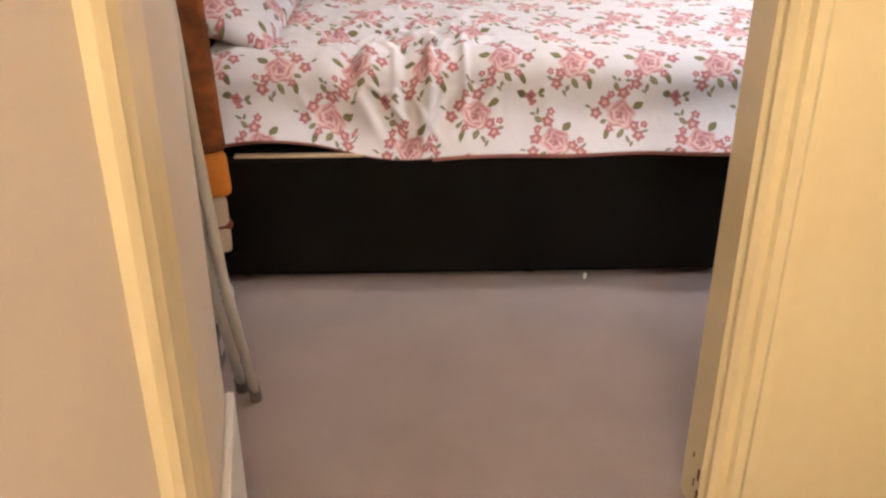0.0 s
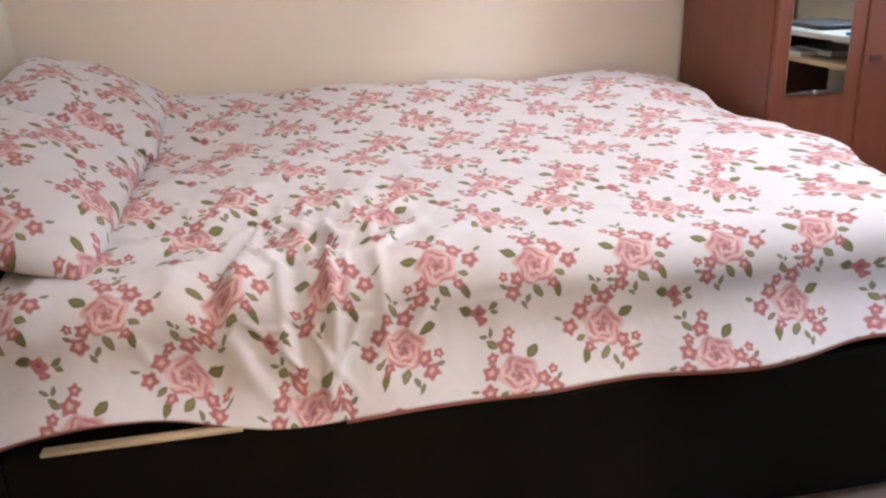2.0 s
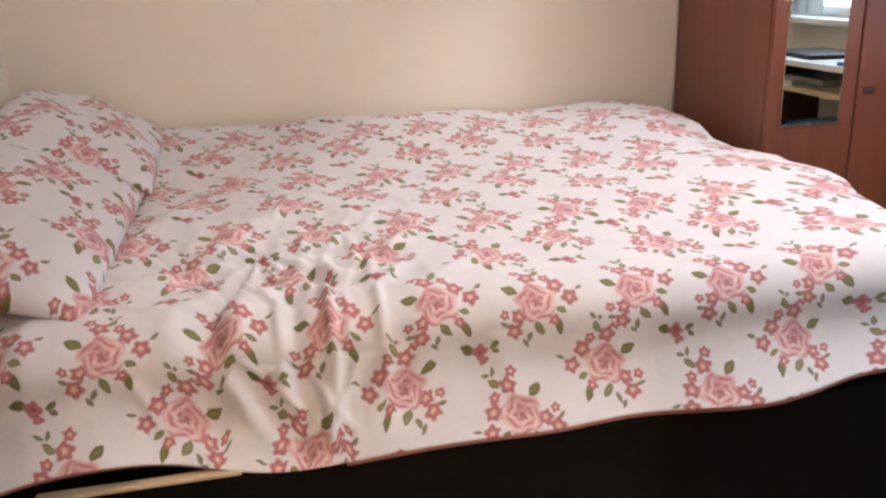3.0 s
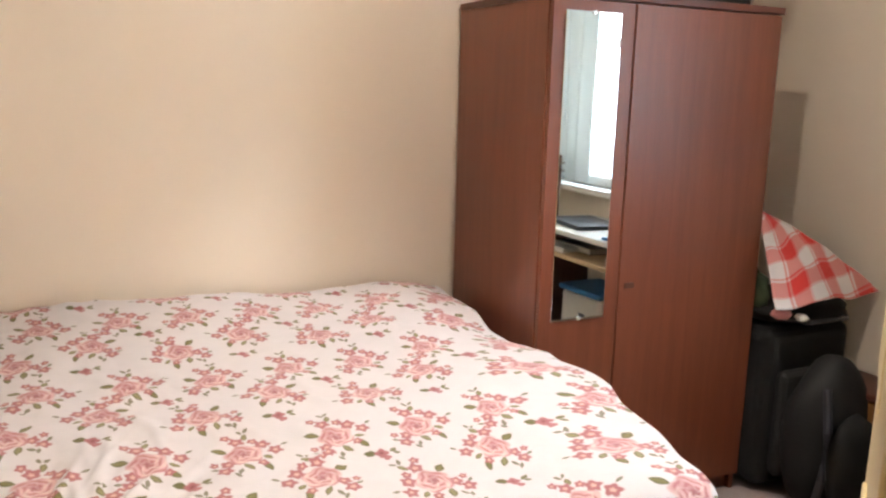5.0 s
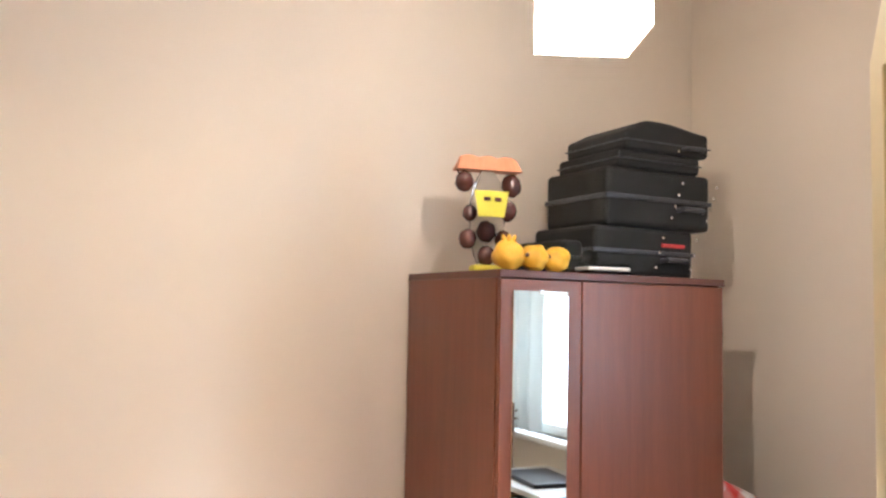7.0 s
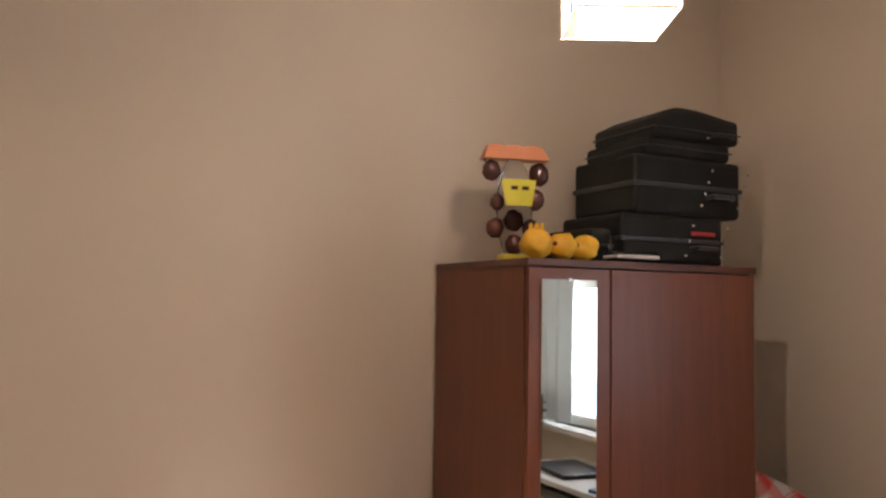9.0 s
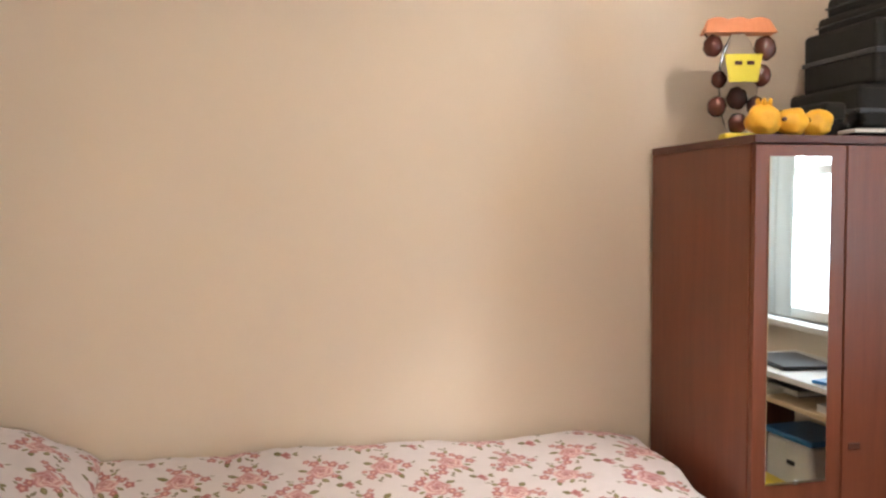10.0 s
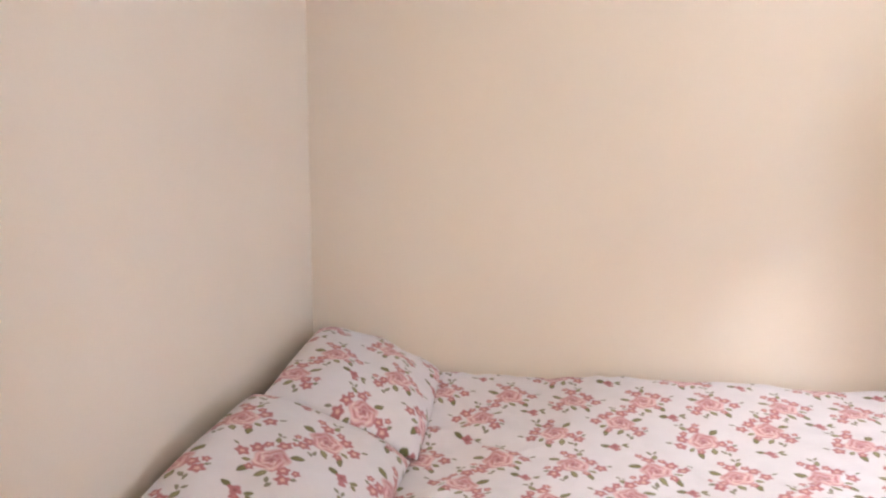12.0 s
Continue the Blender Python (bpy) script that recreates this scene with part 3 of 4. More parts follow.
def creases():
    """Narrow linear creases that fan out from the pinched front edge."""
    rng = random.Random(11)
    made = []
    for k in range(64):
        a, r = rng.uniform(0.25, 2.75), rng.uniform(0.06, 0.62)
        x, y = 0.32 + r * math.cos(a), 2.03 + 0.8 * r * math.sin(a)
        if x > 0.62 or x < -0.2:
            continue
        fade = 1 - 0.6 * smoothstep(0.25, 0.62, r)
        made.append((x, y, a + rng.uniform(-0.3, 0.3), rng.uniform(0.05, 0.13), rng.uniform(0.007, 0.014), fade * rng.uniform(0.004, 0.010) * rng.choice((1, 1, -0.7))))
    for k in range(26):
        made.append((rng.uniform(-0.15, 0.9), rng.uniform(2.3, 2.9), rng.uniform(0.2, 2.4), rng.uniform(0.05, 0.12), rng.uniform(0.008, 0.014), rng.uniform(0.002, 0.0045)))
    return made


CREASES = creases()


def duvet():
    nx, top_n, roll_n, drop_n = 340, 230, 14, 44
    x0, x1 = -0.255, 1.50
    edge_r = 0.085
    ny = top_n + roll_n + drop_n
    verts, uvs, faces = [], [], []
    for i in range(nx + 1):
        x = x0 + (x1 - x0) * i / nx
        bottom = 0.364 + 0.042 * math.exp(-((x + 0.12) / 0.20) ** 2) - 0.022 * math.exp(-((x - 0.24) / 0.14) ** 2) + 0.004 * math.sin(x * 7.2) + 0.024 * smoothstep(1.10, 1.38, x)
        y_front = 2.018 + 0.010 * math.sin(3.1 * x + 0.6)
        s = 3.37
        last = None
        for j in range(ny + 1):
            if j <= top_n:
                y = 3.37 + (y_front + edge_r - 3.37) * j / top_n
                z = duvet_height(x, y)
                p = Vector((x, y, z))
            elif j <= top_n + roll_n:
                a = (j - top_n) / roll_n * math.pi / 2
                z0 = duvet_height(x, y_front + edge_r)
                p = Vector((x, y_front + edge_r - edge_r * math.sin(a), z0 - edge_r * (1 - math.cos(a))))
            else:
                k = (j - top_n - roll_n) / drop_n
                z0 = duvet_height(x, y_front + edge_r) - edge_r
                z = z0 + (bottom - z0) * k
                wave = 0.010 * k * math.sin(9 * x + 0.8) + 0.016 * k * noise.noise(Vector((x * 5, z * 4, 2.0)))
                for f0, w, h, lean in ((0.22, 0.020, 0.014, 0.35), (0.33, 0.016, 0.016, -0.15), (0.12, 0.022, 0.012, 0.6), (0.43, 0.02, 0.008, -0.4), (0.62, 0.03, 0.005, 0.2), (0.285, 0.008, 0.009, 0.2), (0.375, 0.009, 0.008, -0.5), (0.255, 0.008, 0.007, 0.7), (0.31, 0.007, 0.007, -0.05), (0.17, 0.009, 0.006, 1.0), (0.40, 0.009, 0.006, -0.9), (0.50, 0.012, 0.005, -0.7), (-0.02, 0.014, 0.005, 0.5)):
                    wave -= h * math.exp(-((x - f0 - lean * (0.53 - z)) / w) ** 2) * math.sin(math.pi * min(k * 0.8 + 0.25, 1))
                p = Vector((x, y_front + wave - 0.070 * k * k, z))
            # turned-down foot and head edges
            g = smoothstep(1.30, 1.50, x)
            reach = 0.115 - 0.030 * (1 - smoothstep(2.0, 2.3, p.y)) + 0.030 * math.exp(-((p.y - 2.52) / 0.17) ** 2) - 0.060 * smoothstep(2.72, 2.86, p.y) + 0.008 * math.sin(23 * p.y)
            p.x += reach * g
            p.z -= 0.022 * g * g * (1 if j <= top_n + roll_n else 0.25)
            if last is not None:
                s -= last.y - p.y if j <= top_n else (p - last).length
            last = p
            verts.append(p)
            uvs.append((x, s))
    # foot drape
    foot_n = 16
    for i in range(1, foot_n + 1):
        for j in range(ny + 1):
            e = verts[nx * (ny + 1) + j]
            u, v = uvs[nx * (ny + 1) + j]
            k = i / foot_n
            drop = 0.20 * k * (1 if j <= top_n else max(0.0, 1 - (j - top_n) / (roll_n + drop_n)))
            verts.append(Vector((e.x + 0.030 * math.sin(k * 1.57) + 0.012 * k * math.sin(7 * e.y), e.y, e.z - drop)))
            uvs.append((u + 0.2 * k, v))
    cols = nx + foot_n
    for i in range(cols):
        for j in range(ny):
            a = i * (ny + 1) + j
            faces.append((a, a + 1, a + ny + 2, a + ny + 1))
    me = bpy.data.meshes.new("duvet")
    me.from_pydata([tuple(v) for v in verts], [], faces)
    lay = me.uv_layers.new(name="cloth")
    for loop in me.loops:
        lay.data[loop.index].uv = uvs[loop.vertex_index]
    for f in me.polygons:
        f.use_smooth = True
    me.materials.append(ROSES)
    me.materials.append(DUSKY)
    me.update()
    top = tagged(new("duvet"), "white cotton duvet printed with pink roses, creased, spread over the bed", "duvet")
    ob = new("duvet_cover", me)
    ob.parent = top
    sol = ob.modifiers.new("quilt", "SOLIDIFY")
    sol.thickness, sol.offset, sol.material_offset, sol.material_offset_rim = 0.016, -1, 1, 1
    if me.polygons[0].normal.z < 0:
        me.flip_normals()
    hem = [verts[i * (ny + 1) + ny] for i in range(nx // 3, nx + 1, 3)]
    part("hem", tube(bmesh.new(), [(v.x, v.y + 0.010, v.z - 0.004) for v in hem], 0.0085, 8), DUSKY, top, "dusky pink hem along the lower edge", smooth=True)


duvet()


def pillow(centre, size, turn, tilt, lean, label, seed, shift):
    """A stuffed pillow: two bowed faces that meet at a seam."""
    n = 44
    w, d, h = size
    m = pose(*centre, tilt, lean, turn)
    verts, uvs, faces = [], [], []
    for side in (1, -1):
        for i in range(n + 1):
            for j in range(n + 1):
                a, b = -1 + 2 * i / n, -1 + 2 * j / n
                puff = (max(0.0, 1 - abs(a) ** 2.6) * max(0.0, 1 - abs(b) ** 2.6)) ** 0.5
                pinch = 1 - 0.06 * (abs(a) * abs(b)) ** 2 + 0.0
                x, y = a * w / 2 * (1 - 0.05 * (1 - b * b) * abs(a) ** 6) * pinch, b * d / 2 * (1 - 0.05 * (1 - a * a) * abs(b) ** 6) * pinch
                z = side * (h / 2) * puff * (1 if side > 0 else 0.55)
                z += 0.012 * puff * noise.noise(Vector((a * 2.2 + seed, b * 2.2, side)))
                z += 0.006 * puff * math.sin(6 * a + 4 * b + seed)
                verts.append(tuple(m @ Vector((x, y, z))))
                uvs.append((x + shift[0], y + shift[1]))
    k = (n + 1) * (n + 1)
    for s in (0, 1):
        for i in range(n):
            for j in range(n):
                a = s * k + i * (n + 1) + j
                q = (a, a + n + 1, a + n + 2, a + 1)
                faces.append(q if s == 0 else q[::-1])
    me = bpy.data.meshes.new("pillow")
    me.from_pydata(verts, [], faces)
    lay = me.uv_layers.new(name="cloth")
    for loop in me.loops:
        lay.data[loop.index].uv = uvs[loop.vertex_index]
    bm = bmesh.new()
    bm.from_mesh(me)
    bmesh.ops.remove_doubles(bm, verts=bm.verts, dist=0.0008)
    bm.to_mesh(me)
    bm.free()
    for f in me.polygons:
        f.use_smooth = True
    me.materials.append(ROSES)
    ob = new("pillow", me)
    return tagged(ob, label, "pillow", "pillows on the bed")


pillow((-0.283, 2.440, 0.706), (0.45, 0.66, 0.175), 0, 8, 21, "plump white pillow with pink rose print at the bed's front edge", 1.0, (0.1, 0.0))
pillow((-0.268, 3.068, 0.762), (0.44, 0.66, 0.165), 5, 5, 21, "plump white pillow with pink rose print by the wall", 5.0, (0.23, 0.17))

# ---- wardrobe ----
WT = 0.0
ward = thing("wardrobe", (1.637, 2.826, 0), "dark mahogany veneer wardrobe with a mirrored door", "wardrobe", turn=WT)
WW, WD, WH = 0.858, 0.566, 1.642
bm = bmesh.new()
box(bm, 0, 0.02, 0.0, 0.018, WD, WH - 0.022, bevel=0.001)
box(bm, WW - 0.018, 0.02, 0.0, WW, WD, WH - 0.022, bevel=0.001)
box(bm, 0.018, WD - 0.012, 0.06, WW - 0.018, WD - 0.004, WH - 0.022)
box(bm, 0.018, 0.03, 0.06, WW - 0.018, WD - 0.012, 0.078)
box(bm, 0.018, 0.04, 0.0, WW - 0.018, 0.056, 0.06)
part("carcass", bm, MAHOGANY, ward)
part("top_board", boxed(-0.004, -0.004, WH - 0.022, WW + 0.004, WD, WH, bevel=0.002), wood("mahogany_top", (0.075, 0.022, 0.014), (0.12, 0.036, 0.022), 0.4, 0), ward)
GAP = 0.283
door_l = part("door", boxed(0.003, 0.0, 0.065, GAP - 0.003, 0.018, WH - 0.026, bevel=0.0015), MAHOGANY, ward)
door_r = part("door", boxed(GAP + 0.003, 0.0, 0.065, WW - 0.003, 0.018, WH - 0.026, bevel=0.0015), MAHOGANY, ward)
part("mirror", boxed(0.042, -0.005, 0.699, 0.230, -0.0005, 1.585, bevel=0.0012), MIRROR, door_l, "narrow frameless mirror")
for z in (0.697, 1.582):
    part("mirror_clip", boxed(0.130, -0.008, z - 0.006, 0.143, -0.004, z + 0.006, bevel=0.001), CHROME, door_l)
part("mirror_edge", boxed(0.042, -0.0055, 0.695, 0.230, -0.0005, 0.6985), CHROME, door_l, "bright lower edge")
bm = bmesh.new()
box(bm, GAP + 0.022, -0.004, 0.775, GAP + 0.058, 0.0, 0.793, bevel=0.001)
part("keyhole_plate", bm, DARKWOOD, door_r)

# ---- ceiling lamp ----
pendant = thing("pendant_lamp", (LAMP_X, LAMP_Y, LAMP_Z), "square paper lampshade with brown twig pattern, lit, hanging from the ceiling", "ceiling lamp", turn=-26.7)
R, HS = 0.100, 0.20
for k in range(4):
    bm = bmesh.new()
    bm.faces.new([bm.verts.new(p) for p in ((-R, -R, 0), (R, -R, 0), (R, -R, HS), (-R, -R, HS))])
    bm.transform(pose(0, 0, 0, 0, 0, 90 * k))
    side = part("shade_panel", bm, SHADE, pendant)
    bm = bmesh.new()
    rng = random.Random(k + 3)
    for _ in range(6):
        a, b = rng.uniform(-0.085, 0.085), rng.uniform(-0.085, 0.085)
        mid = (a + b) / 2 + rng.uniform(-0.012, 0.012)
        tube(bm, [(a, -R - 0.0005, 0.004), (mid, -R - 0.0008, HS / 2), (b, -R - 0.0005, HS - 0.004)], 0.0011, 5)
    bm.transform(pose(0, 0, 0, 0, 0, 90 * k))
    part("twig", bm, TWIG, pendant)
for z in (0.0, HS):
    part("wire_frame", tube(bmesh.new(), [(-R, -R, z), (R, -R, z), (R, R, z), (-R, R, z)], 0.002, 6, closed=True), TUBEWHITE, pendant)
part("holder", tube(bmesh.new(), [(0, 0, 0.12), (0, 0, HS - 0.01)], 0.016), WHITEPLASTIC, pendant)
bm = bmesh.new()
tube(bm, [(-R, 0, HS - 0.02), (R, 0, HS - 0.02)], 0.0015, 6)
tube(bm, [(0, -R, HS - 0.02), (0, R, HS - 0.02)], 0.0015, 6)
part("spider", bm, TUBEWHITE, pendant)
part("cord", tube(bmesh.new(), [(0, 0, HS - 0.01), (0, 0, ROOF - LAMP_Z)], 0.003, 8), WHITEPLASTIC, pendant)
part("ceiling_rose", tube(bmesh.new(), [(0, 0, ROOF - LAMP_Z - 0.025), (0, 0, ROOF - LAMP_Z)], [0.03, 0.045], 20), WHITEPLASTIC, pendant)

# ---- on top of the wardrobe ----
TOP = 1.6422


def fruit(x, y, r, squash, seed, label, crown=False):
    bm = bmesh.new()
    blob(bm, (0, 0, r * squash), (r, r * 0.95, r * squash), 0.16, 1.7, seed, 28, 20)
    for v in bm.verts:
        a = math.atan2(v.co.y, v.co.x)
        v.co.x *= 1 + 0.035 * math.cos(5 * a + seed)
        v.co.y *= 1 + 0.035 * math.cos(5 * a + seed)
        v.co.z = max(v.co.z, 0.001)
    ob = thing("quince", (x, y, TOP), label, "fruit", "yellow fruit on the wardrobe")
    body = part("flesh", bm, YELLOWFRUIT, ob, smooth=True)
    bm = bmesh.new()
    if crown:
        for k in range(6):
            a = k * math.pi / 3
            tube(bm, [(0.014 * math.cos(a), 0.014 * math.sin(a), 2 * r * squash - 0.012), (0.020 * math.cos(a), 0.020 * math.sin(a), 2 * r * squash + 0.012)], [0.009, 0.004], 6)
        part("crown", bm, YELLOWFRUIT, ob, smooth=True)
    else:
        blob(bm, (-r * 0.86, -r * 0.35, r * squash * 1.15), (0.008, 0.008, 0.008), 0.2, 3, 2, 10, 8)
        part("stem_scar", bm, DARKNUT, ob)
    return ob


fruit(1.702, 2.885, 0.046, 0.97, 1, "ripe yellow quince with a ruffled crown on the wardrobe", True)
fruit(1.795, 2.890, 0.041, 0.98, 2, "ripe yellow quince with a dark stem scar")
fruit(1.874, 2.895, 0.043, 0.90, 3, "lumpy orange-yellow quince on the wardrobe")

sweet_bag = thing("sweet_bag", (1.728, 3.05, TOP), "clear bag of dark sweets with orange header and yellow label", "food packet", turn=-12)
sweet_bag.scale = (0.92, 0.92, 1.0)
bm = bmesh.new()
n = 12
rows = []
for side, z, w in ((-0.030, 0.310, 0.114), (-0.004, 0.352, 0.098), (0.004, 0.352, 0.098), (0.030, 0.310, 0.114)):
    rows.append([bm.verts.new((w * (-1 + 2 * i / n), side, z + (0.007 * abs(math.sin(i * math.pi / 4)) if z > 0.33 else 0.0))) for i in range(n + 1)])
for a, b in zip(rows, rows[1:]):
    for i in range(n):
        bm.faces.new((a[i], a[i + 1], b[i + 1], b[i]))
for i in (0, n):
    bm.faces.new([r[i] for r in rows])
bm.faces.new(rows[0] + rows[3][::-1])
part("header_card", bm, ORANGECARD, sweet_bag, "orange card roof with a scalloped ridge")
bm = bmesh.new()
blob(bm, (0, 0, 0.16), (0.062, 0.03, 0.155), 0.12, 2.5, 8, 20, 16)
for v in bm.verts:
    v.co.z = max(v.co.z, 0.002)
part("film", bm, FILM, sweet_bag, "clear crinkled film", smooth=True)
for i, (x, y, z, r) in enumerate(((-0.085, 0, 0.275, 0.038), (0.092, 0.005, 0.27, 0.042), (0.075, -0.005, 0.19, 0.038), (-0.07, 0.0, 0.10, 0.036), (0.06, 0, 0.10, 0.036), (-0.005, -0.012, 0.05, 0.036), (0.0, 0.01, 0.125, 0.038), (-0.06, 0.01, 0.18, 0.03))):
    part("sweet", blob(bmesh.new(), (x * 0.95, y, z), (r * 0.82, r * 0.7, r * 0.85), 0.14, 2.2, i, 16, 12), DARKNUT, sweet_bag, smooth=True)
label_bm = bmesh.new()
rows = []
for z, w in ((0.165, 0.045), (0.245, 0.060)):
    rows.append([label_bm.verts.new((w * (-1 + 2 * i / 6), -0.045 - 0.006 * math.cos((i - 3) * 0.5), z)) for i in range(7)])
for i in range(6):
    label_bm.faces.new((rows[0][i], rows[0][i + 1], rows[1][i + 1], rows[1][i]))
lab = part("label", label_bm, YELLOWCARD, sweet_bag, "yellow paper label")
lab.modifiers.new("card", "SOLIDIFY").thickness = 0.002
for x0 in (-0.030, 0.008):
    part("print_bar", boxed(x0, -0.056, 0.213, x0 + 0.022, -0.053, 0.224), DARKNUT, lab)
part("base_band", boxed(-0.052, -0.03, 0.0, 0.052, 0.03, 0.022, bevel=0.008), YELLOWCARD, sweet_bag, "yellow band at the foot")
part("hook", tube(bmesh.new(), [(-0.10, 0, 0.30), (-0.112, -0.004, 0.315), (-0.105, -0.008, 0.325)], 0.003, 6), DARKNUT, sweet_bag)

packet = thing("plastic_packet", (2.045, 2.895, TOP), "small stack of clear plastic packets", "packet", turn=-6)
for k in range(3):
    part("sleeve", boxed(-0.075 + 0.006 * k, -0.04, 0.012 * k + 0.001, 0.085 - 0.004 * k, 0.045, 0.012 * k + 0.011, bevel=0.003), PAPER if k % 2 else FILM, packet)
bm = bmesh.new()
blob(bm, (-0.05, -0.01, 0.05), (0.028, 0.02, 0.024), 0.5, 3.0, 4, 14, 10)
part("crinkled_film", bm, FILM, packet)


def travel_case(z, x0, x1, h, depth, label, arch=0.0, trim=None, studs=0, y_front=2.93):
    """A soft black case lying flat, with corner studs and a carrying handle at its front."""
    w = x1 - x0
    ob = thing("instrument_case", (x0, y_front, z), label, "case", "black cases stacked on the wardrobe", turn=WT)
    bm = boxed(0, 0, 0, w, depth, h, bevel=min(0.016, h * 0.3), seg=3)
    if arch:
        bmesh.ops.subdivide_edges(bm, edges=[e for e in bm.edges if abs((e.verts[0].co - e.verts[1].co).x) > w * 0.5], cuts=14)
        for v in bm.verts:
            if v.co.z > h * 0.6:
                v.co.z += arch * smoothstep(0.0, 0.28, v.co.x / w) * (1 - 0.55 * smoothstep(0.42, 1.0, v.co.x / w))
    part("case_body", bm, BLACKBAG, ob)
    part("seam", boxed(-0.004, -0.004, h * 0.46, w + 0.004, depth, h * 0.54, bevel=0.002), DARKPLASTIC, ob)
    if studs:
        for k in range(studs):
            x = w * (0.60 + 0.34 * (k % 2)) + 0.008 * k
            zz = h * (0.2 + 0.62 * (k // 2) / max(1, (studs - 1) // 2))
            part("stud", blob(bmesh.new(), (x, -0.004, zz), (0.0055, 0.004, 0.0055), 0, 1, 0, 10, 8), CHROME, ob)
        part("handle", tube(bmesh.new(), [(w * 0.66, 0, h * 0.34), (w * 0.68, -0.022, h * 0.36), (w * 0.88, -0.022, h * 0.36), (w * 0.90, 0, h * 0.34)], 0.008, 8), DARKPLASTIC, ob)
    if trim:
        part("trim", boxed(w * 0.66, -0.006, h * 0.62, w * 0.90, 0.0, h * 0.70, bevel=0.002), trim, ob, "red trim strip")
    return ob


travel_case(TOP, 2.02, 2.437, 0.158, 0.32, "black soft case with a red strip and carrying handle", 0, REDTRIM, 6, 2.90)
travel_case(TOP + 0.158, 2.066, 2.51, 0.188, 0.32, "wide black soft case with metal studs", 0, None, 8, 2.895)
travel_case(TOP + 0.346, 2.118, 2.472, 0.060, 0.32, "flat black case in the middle of the stack", 0, None, 0, 2.90)
travel_case(TOP + 0.406, 2.152, 2.512, 0.066, 0.32, "black case with a domed lid on top", 0.038, None, 2, 2.90)
travel_case(TOP, 1.935, 2.015, 0.108, 0.28, "narrow black case at the end of the stack", 0, None, 0, 2.94)

# ---- beside the wardrobe ----
suitcase = thing("suitcase", (2.505, 2.755, 0), "black fabric suitcase standing beside the wardrobe", "suitcase")
part("case_body", boxed(0, 0, 0.03, 0.40, 0.36, 0.60, bevel=0.045, seg=4), BLACKBAG, suitcase)
part("front_pocket", boxed(0.04, -0.05, 0.08, 0.36, 0.01, 0.46, bevel=0.03, seg=3), BLACKBAG, suitcase)
part("grip", tube(bmesh.new(), [(0.12, 0.33, 0.595), (0.13, 0.33, 0.625), (0.25, 0.33, 0.625), (0.26, 0.33, 0.595)], 0.011, 8), DARKPLASTIC, suitcase)
for x in (0.05, 0.33):
    part("wheel", tube(bmesh.new(), [(x, 0.32, 0.025), (x + 0.02, 0.32, 0.025)], 0.025, 14), RUBBER, suitcase)
rucksack = thing("rucksack", (2.56, 2.54, 0), "black rucksack leaning on the suitcase", "rucksack", turn=6)
bm = bmesh.new()
blob(bm, (0.08, 0.06, 0.27), (0.165, 0.105, 0.275), 0.12, 1.6, 3, 26, 22)
for v in bm.verts:
    v.co.z = max(v.co.z, 0.003)
part("body", bm, BLACKBAG, rucksack, smooth=True)
bm = bmesh.new()
blob(bm, (0.07, -0.045, 0.22), (0.12, 0.05, 0.16), 0.12, 1.9, 6, 20, 16)
part("pocket", bm, BLACKBAG, rucksack, smooth=True)
part("strap", tube(bmesh.new(), [(-0.06, -0.02, 0.48), (-0.095, -0.06, 0.36), (-0.085, -0.05, 0.20), (-0.06, -0.02, 0.1)], 0.014, 8), DARKPLASTIC, rucksack)
holdall = thing("holdall", (2.50, 2.66, 0.601), "dark bag lying on the suitcase under the plaid cloth", "bag")
bm = bmesh.new()
blob(bm, (0.215, 0.23, 0.045), (0.215, 0.19, 0.048), 0.12, 2.0, 9, 24, 16)
for v in bm.verts:
    v.co.z = max(v.co.z, 0.0)
part("body", bm, BLACKBAG, holdall, smooth=True)
part("strap", tube(bmesh.new(), [(0.04, 0.14, 0.04), (0.12, 0.045, 0.03), (0.30, 0.045, 0.03), (0.39, 0.14, 0.04)], 0.008, 8), DARKPLASTIC, holdall)
bundle = thing("clothes_bundle", (2.515, 2.78, 0.665), "dark green and pink clothes pushed beside the wardrobe", "clothes")
part("green_cloth", blob(bmesh.new(), (0.02, 0.10, 0.05), (0.03, 0.07, 0.07), 0.35, 2.6, 1, 20, 16), GREEN, bundle, smooth=True)
part("pink_cloth", blob(bmesh.new(), (0.0, -0.05, 0.0), (0.034, 0.03, 0.016), 0.4, 3.0, 2, 18, 14), PINK, bundle, smooth=True)
part("white_cloth", blob(bmesh.new(), (0.05, -0.09, -0.006), (0.022, 0.02, 0.011), 0.5, 3.5, 3, 14, 10), PAPER, bundle, smooth=True)


